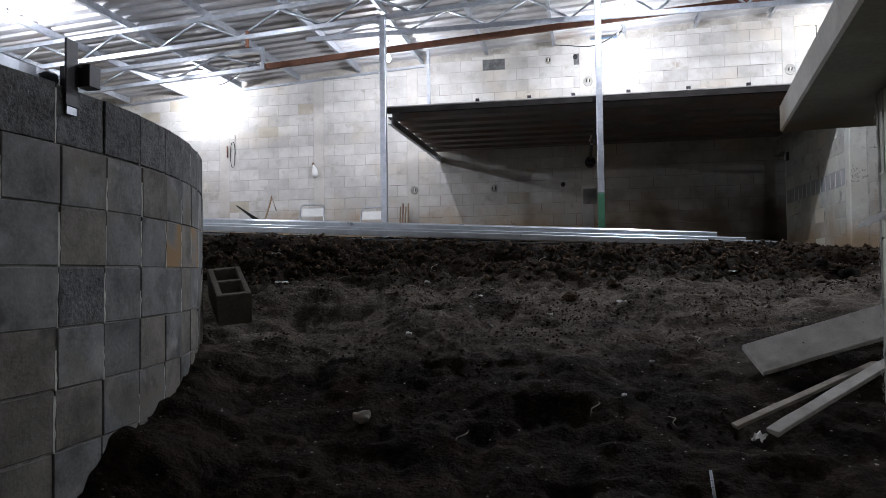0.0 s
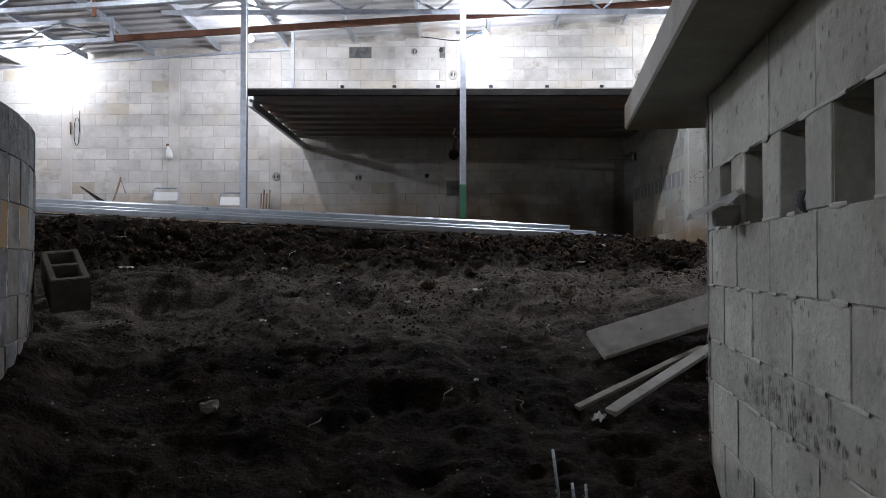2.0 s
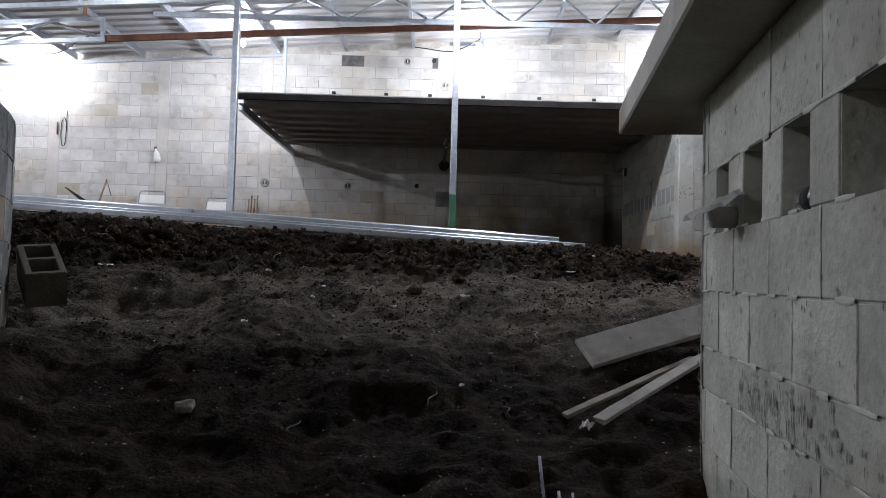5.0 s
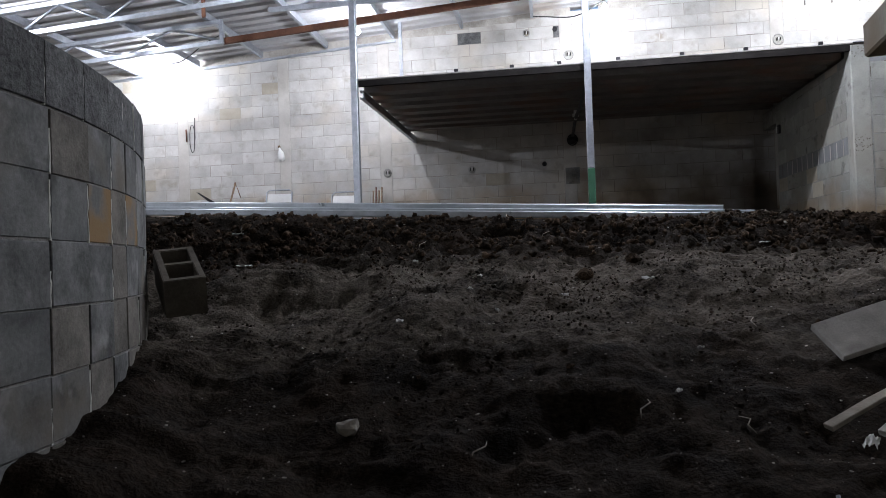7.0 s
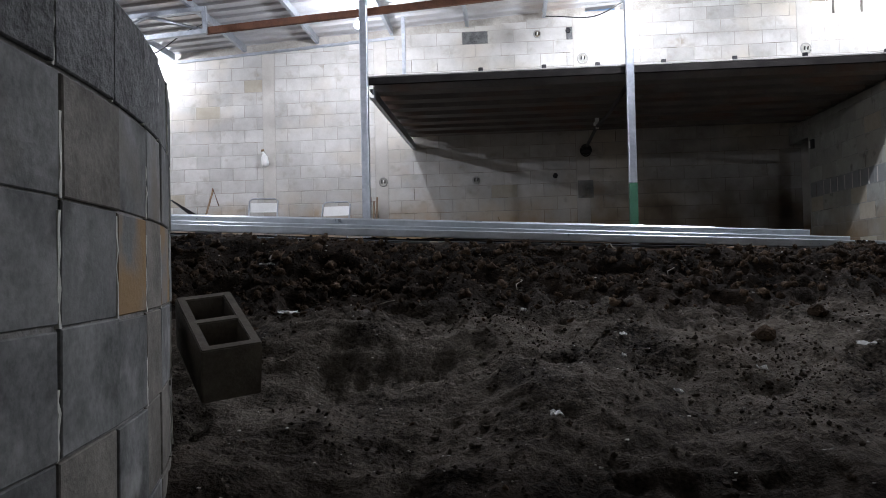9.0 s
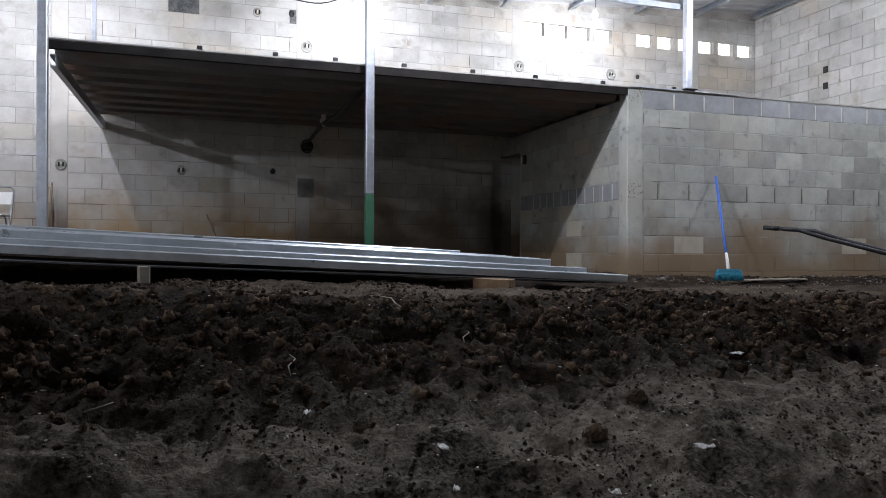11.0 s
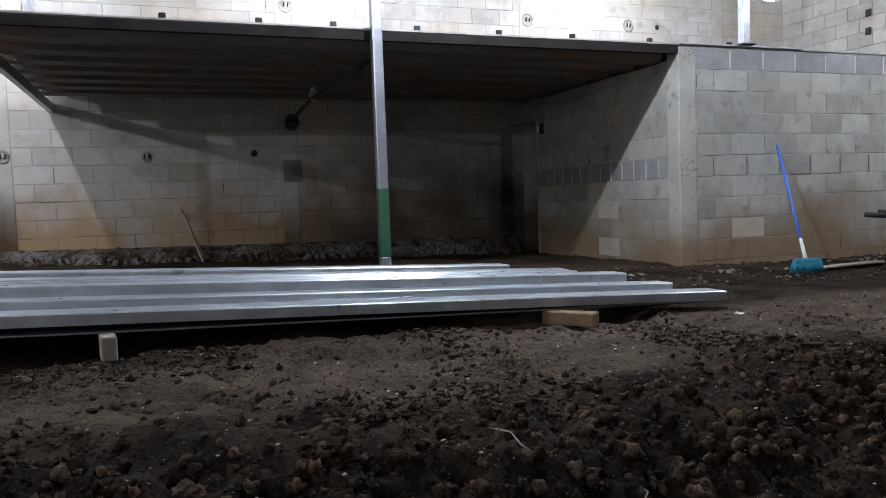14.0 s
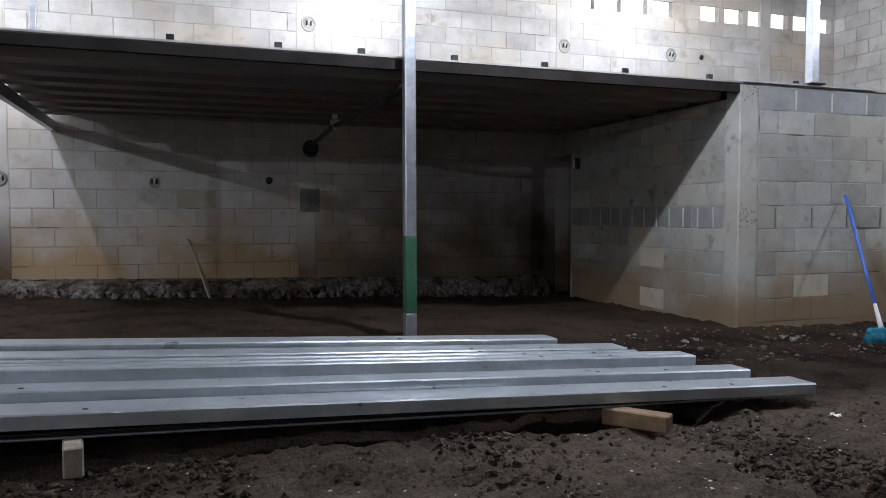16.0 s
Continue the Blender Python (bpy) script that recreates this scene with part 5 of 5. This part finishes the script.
def build_tank_bracket():
    br = thing("steel_bracket", "galvanised tube with black plates on the tank rim", "bracket", m=pose(-1.85, 2.28, TANK_TOP, 0, 0, 2))
    part("tube", (span(-0.05, 0.03, -0.9, 0.0, 0.0, 0.055, 0.006), M["zinc"]), br, "spangled galvanised tube")
    part("plate", (span(0.092, 0.10, -0.06, 0.005, -0.07, 0.165, 0.002), M["black_steel"]), br, "black steel plate")
    part("plate", (span(0.03, 0.092, 0.0, 0.008, 0.0, 0.085, 0.002), M["black_steel"]), br, "black steel plate")
    part("plate", (span(0.085, 0.14, 0.01, 0.075, 0.01, 0.09, 0.002), M["black_steel"]), br, "black steel plate")
    part("tab", (span(0.094, 0.099, -0.055, 0.0, -0.10, -0.071, 0.001), M["zinc"]), br, "grey steel tab")


def build_hut_details():
    base = pose(HUT[0], HUT[1], 0, 0, 0, HUT_TURN)
    pb = thing("cement_bag_scrap", "torn paper bag stuffed in a vent hole", "paper bag", m=base @ pose(-0.02, -0.62, 1.5))
    bm = bmesh.new()
    n = 9
    rows = []
    for i in range(n):
        u = i / (n - 1)
        rows.append([bm.verts.new((0.02 - 0.15 * u, -0.06 + (0.20 - 0.05 * u) * k / 6 + 0.012 * math.sin(5 * u + k), 0.02 * math.sin(math.pi * k / 6) + 0.085 - 0.075 * u + 0.014 * noise.noise((u * 4, k * 0.7, 0)))) for k in range(7)])
    for p, q in zip(rows, rows[1:]):
        for k in range(6):
            bm.faces.new((p[k], p[k + 1], q[k + 1], q[k]))
    bmesh.ops.solidify(bm, geom=bm.faces[:], thickness=0.004)
    part("paper", (bm, M["paper"]), pb)
    part("pipe_stub", (rod_bm([(0.06, 0.06, 0.03), (-0.05, 0.06, 0.025)], 0.032, 14), M["cement"]), pb, "grey concrete-crusted pipe stub")
    can = thing("drink_can", "crushed silver can lying in a vent hole", "can", m=base @ pose(0.05, -1.08, 1.53, 90, 0, 0))
    part("can", (rod_bm([(0, 0.0, 0.07), (0, 0, 0.05), (0.004, 0.0, 0.0), (0, 0, -0.06), (0, 0, -0.08)], [0.026, 0.032, 0.029, 0.032, 0.026], 16), M["foil"]), can)
    part("dark_band", (rod_bm([(0.003, 0, 0.02), (0.003, 0, -0.03)], 0.0325, 16), M["black_rubber"]), can, "dark printed band")
    hut = bpy.data.objects["block_hut"]
    bm = bmesh.new()
    n = 60
    rows = []
    for i in range(n):
        z = 0.25 + 1.74 * i / (n - 1)
        back = 0.10 + 0.16 * max(0.0, (0.95 - z)) ** 1.3
        j = 0.006 * noise.noise((z * 22, 1.0, 0)) + 0.004 * noise.noise((z * 60, 4.0, 0))
        rows.append([bm.verts.new(v) for v in ((0.001 + j, -0.13, z), (-0.003 + j, -back - 0.02 + j, z), (0.02 + j, -back + 0.01, z), (0.14, -back + 0.012, z))])
    for p, q in zip(rows, rows[1:]):
        for k in range(3):
            bm.faces.new((p[k], p[k + 1], q[k + 1], q[k]))
    part("corner_column", (bm, M["cement"]), hut, "rough cast corner edge")
    # honeycombed patch of the bond beam, pits over the wall and along the corner
    rng = random.Random(21)
    bm = bmesh.new()
    for i in range(780):
        big, off = 1.0, -0.0005
        if i < 210:
            y, z, big = -0.62 - abs(rng.gauss(0, 0.42)), rng.uniform(0.95, 1.09) if i % 2 else rng.gauss(1.02, 0.03), 1.7
        elif i < 330:
            y, z, off = rng.uniform(-0.135, -0.105), rng.uniform(0.9, 1.97), -0.008
        else:
            y, z = rng.uniform(-2.6, -0.15), rng.uniform(0.5, 1.48) if i % 3 else rng.uniform(1.73, 1.97)
        a, l2 = big * rng.uniform(0.001, 0.003), big * rng.uniform(0.003, 0.010)
        bm.faces.new([bm.verts.new((off, y + a * math.cos(t), z + l2 * math.sin(t) + 0.4 * a * math.cos(t))) for t in (0, 1, 2, 3.1, 4.2, 5.2)])
    bmesh.ops.recalc_face_normals(bm, faces=bm.faces[:])
    tagged(part("surface_pitting", (bm, M["tank_mortar"]), hut, "dark honeycomb pits in the concrete"), kind="stuff")
    bm = bmesh.new()
    for row, (low, top, kind) in enumerate(HUT_COURSES):
        lines = [(-0.12, low, -2.9, low)] + [(y, low, y, top) for y in hut_joints(kind) if y > -2.9]
        for y0, z0, y1, z1 in lines:
            n = 90 if z0 == z1 else 10
            last = None
            for k in range(n + 1):
                u = k / n
                w = 0.004 + 0.009 * noise.noise((u * n * 0.31, row * 1.9 + y0 * 3, 7.0))
                if w < 0.0035:
                    last = None
                    continue
                y, z2 = y0 + (y1 - y0) * u, z0 + (z1 - z0) * u
                if z0 == z1:
                    q = [(-0.0002, y, z2 - w), (-0.0016, y, z2 - w * 0.4), (-0.0016, y, z2 + w * 0.4), (-0.0002, y, z2 + w)]
                else:
                    q = [(-0.0002, y - w, z2), (-0.0016, y - w * 0.4, z2), (-0.0016, y + w * 0.4, z2), (-0.0002, y + w, z2)]
                q = [bm.verts.new(v) for v in q]
                if last:
                    for j in range(3):
                        bm.faces.new((last[j], last[j + 1], q[j + 1], q[j]))
                last = q
    bmesh.ops.recalc_face_normals(bm, faces=bm.faces[:])
    tagged(part("mortar_residue", (bm, M["smear"]), hut, "pale mortar smeared along the joints"), kind="stuff")


def build_cables():
    for pts in ([(-7.0, 12.45, 5.02), (-6.4, 12.2, 4.86), (-5.6, 11.6, 4.96), (-5.0, 10.95, 4.85)], [(0.62, 11.9, 5.2), (0.2, 12.3, 5.12), (-0.3, 12.6, 5.25), (-0.46, 12.8, 5.33)]):
        cb = thing("power_cable", "black power cable looped under the roof", "cable", "roof cables", Matrix.Translation(pts[0]))
        fine = []
        for (a, b, c, d) in [(pts[0], pts[0], pts[1], pts[2]), (pts[0], pts[1], pts[2], pts[3]), (pts[1], pts[2], pts[3], pts[3])]:
            for k in range(6):
                t = k / 6
                fine.append(tuple(0.5 * (2 * b[i] + (c[i] - a[i]) * t + (2 * a[i] - 5 * b[i] + 4 * c[i] - d[i]) * t * t + (3 * b[i] - a[i] - 3 * c[i] + d[i]) * t ** 3) - pts[0][i] for i in range(3)))
        fine.append(tuple(pts[3][i] - pts[0][i] for i in range(3)))
        part("cable", (rod_bm(fine, 0.009, 6), M["black_rubber"]), cb)


def scatter(name, label, count, region, size, mat, seed, flat=0.7, weight=None, sink=0.25, sub=1):
    """Many small lumps lying on the ground, as one body."""
    rng = np.random.RandomState(seed)
    shapes = []
    for k in range(8):
        bm = lump_bm((1, 1, 1), seed + k * 5.3, 0.9, sub)
        for v in bm.verts:
            v.co *= 1 + 0.35 * noise.noise(v.co * 4.1 + Vector((k, 0, seed)))
        bm.verts.index_update()
        shapes.append((np.array([v.co[:] for v in bm.verts]), [[v.index for v in f.verts] for f in bm.faces]))
        bm.free()
    xs, ys = [], []
    while len(xs) < count:
        x, y = rng.uniform(region[0], region[1], 4000), rng.uniform(region[2], region[3], 4000)
        keep = np.hypot(x - TANK[0], y - TANK[1]) > TANK_R + 0.02
        keep &= ~((x > 0.6) & (y < 2.9))
        if weight is not None:
            keep &= rng.rand(4000) < weight(x, y)
        xs += list(x[keep])
        ys += list(y[keep])
    xs, ys = np.array(xs[:count]), np.array(ys[:count])
    zs = height(xs, ys)
    verts, faces, o = [], [], 0
    for i in range(count):
        v, f = shapes[rng.randint(8)]
        s = size[0] * (size[1] / size[0]) ** (rng.rand() ** 2.8)
        a = rng.rand() * 6.283
        c, n = math.cos(a), math.sin(a)
        sx, sy = s * rng.uniform(0.7, 1.2), s * rng.uniform(0.6, 1.0)
        px, py, pz = v[:, 0] * sx, v[:, 1] * sy, v[:, 2] * s * flat
        verts.append(np.stack([px * c - py * n + xs[i], px * n + py * c + ys[i], pz + zs[i] + s * flat * (1 - 2 * sink) * 0.5], 1))
        faces += [[o + q for q in t] for t in f]
        o += len(v)
    me = mesh(name, np.concatenate(verts).tolist(), faces, mat, sub > 1)
    tagged(part(name, me), label, "earth" if "clod" in name or "dry" in name else "debris", kind="stuff")


build_channels()
build_spacers()
build_footing()
build_hollow_block()
build_timber()
build_litter()
build_broom()
build_wheelbarrow()
build_far_things()
build_tank_bracket()
build_wall_wire()
build_hut_details()
build_cables()
scatter("soil_clods", "dark loose earth clods along the bank", 7500, (-4, 4.5, 4.6, 6.3), (0.005, 0.030), M["clod"], 11, 0.8,
        lambda x, y: np.exp(-((y - 5.45 - 0.12 * np.clip(x, -2, 3)) / 0.40) ** 2), sub=2)
scatter("soil_crumbs", "small dark earth crumbs over the slope", 5000, (-3.2, 3.2, 2.2, 7.2), (0.003, 0.014), M["soil"], 23, 0.8,
        lambda x, y: np.clip(0.2 + grid_noise(x, y, 1.9, 45), 0, 1))
scatter("dark_crumbs", "dark damp earth crumbs over the slope", 500, (-3.2, 3.2, 2.2, 7.2), (0.003, 0.016), M["clod"], 29, 0.8)
scatter("dry_crumbs", "dry greyish earth crumbs over the slope", 9000, (-3.2, 3.2, 3.2, 5.6), (0.002, 0.010), M["crumb"], 61, 0.8,
        lambda x, y: np.exp(-((y - 4.5) / 0.6) ** 2) * np.clip(0.3 + grid_noise(x, y, 2.1, 46), 0, 1))
scatter("terrace_grit", "dry earth grit on the terrace", 10000, (-3.5, 3.2, 5.8, 7.35), (0.003, 0.022), M["crumb"], 67, 0.7,
        lambda x, y: np.clip(0.25 + 1.2 * grid_noise(x, y, 1.7, 47), 0.04, 1))
scatter("pale_flecks", "tiny pale chips and husks on the earth", 7500, (-3.0, 3.0, 2.2, 7.4), (0.0014, 0.009), M["fleck"], 31, 0.35)
scatter("wall_rubble_bits", "pale grit along the wall foot", 900, (1.6, 7.6, 8.3, 9.38), (0.006, 0.035), M["rubble"], 41, 0.6)
scatter("footing_rubble", "rough grey rubble along the wall footing", 1300, (-7.5, 3.0, 12.4, 12.76), (0.012, 0.06), M["rubble"], 53, 1.0, sub=2)
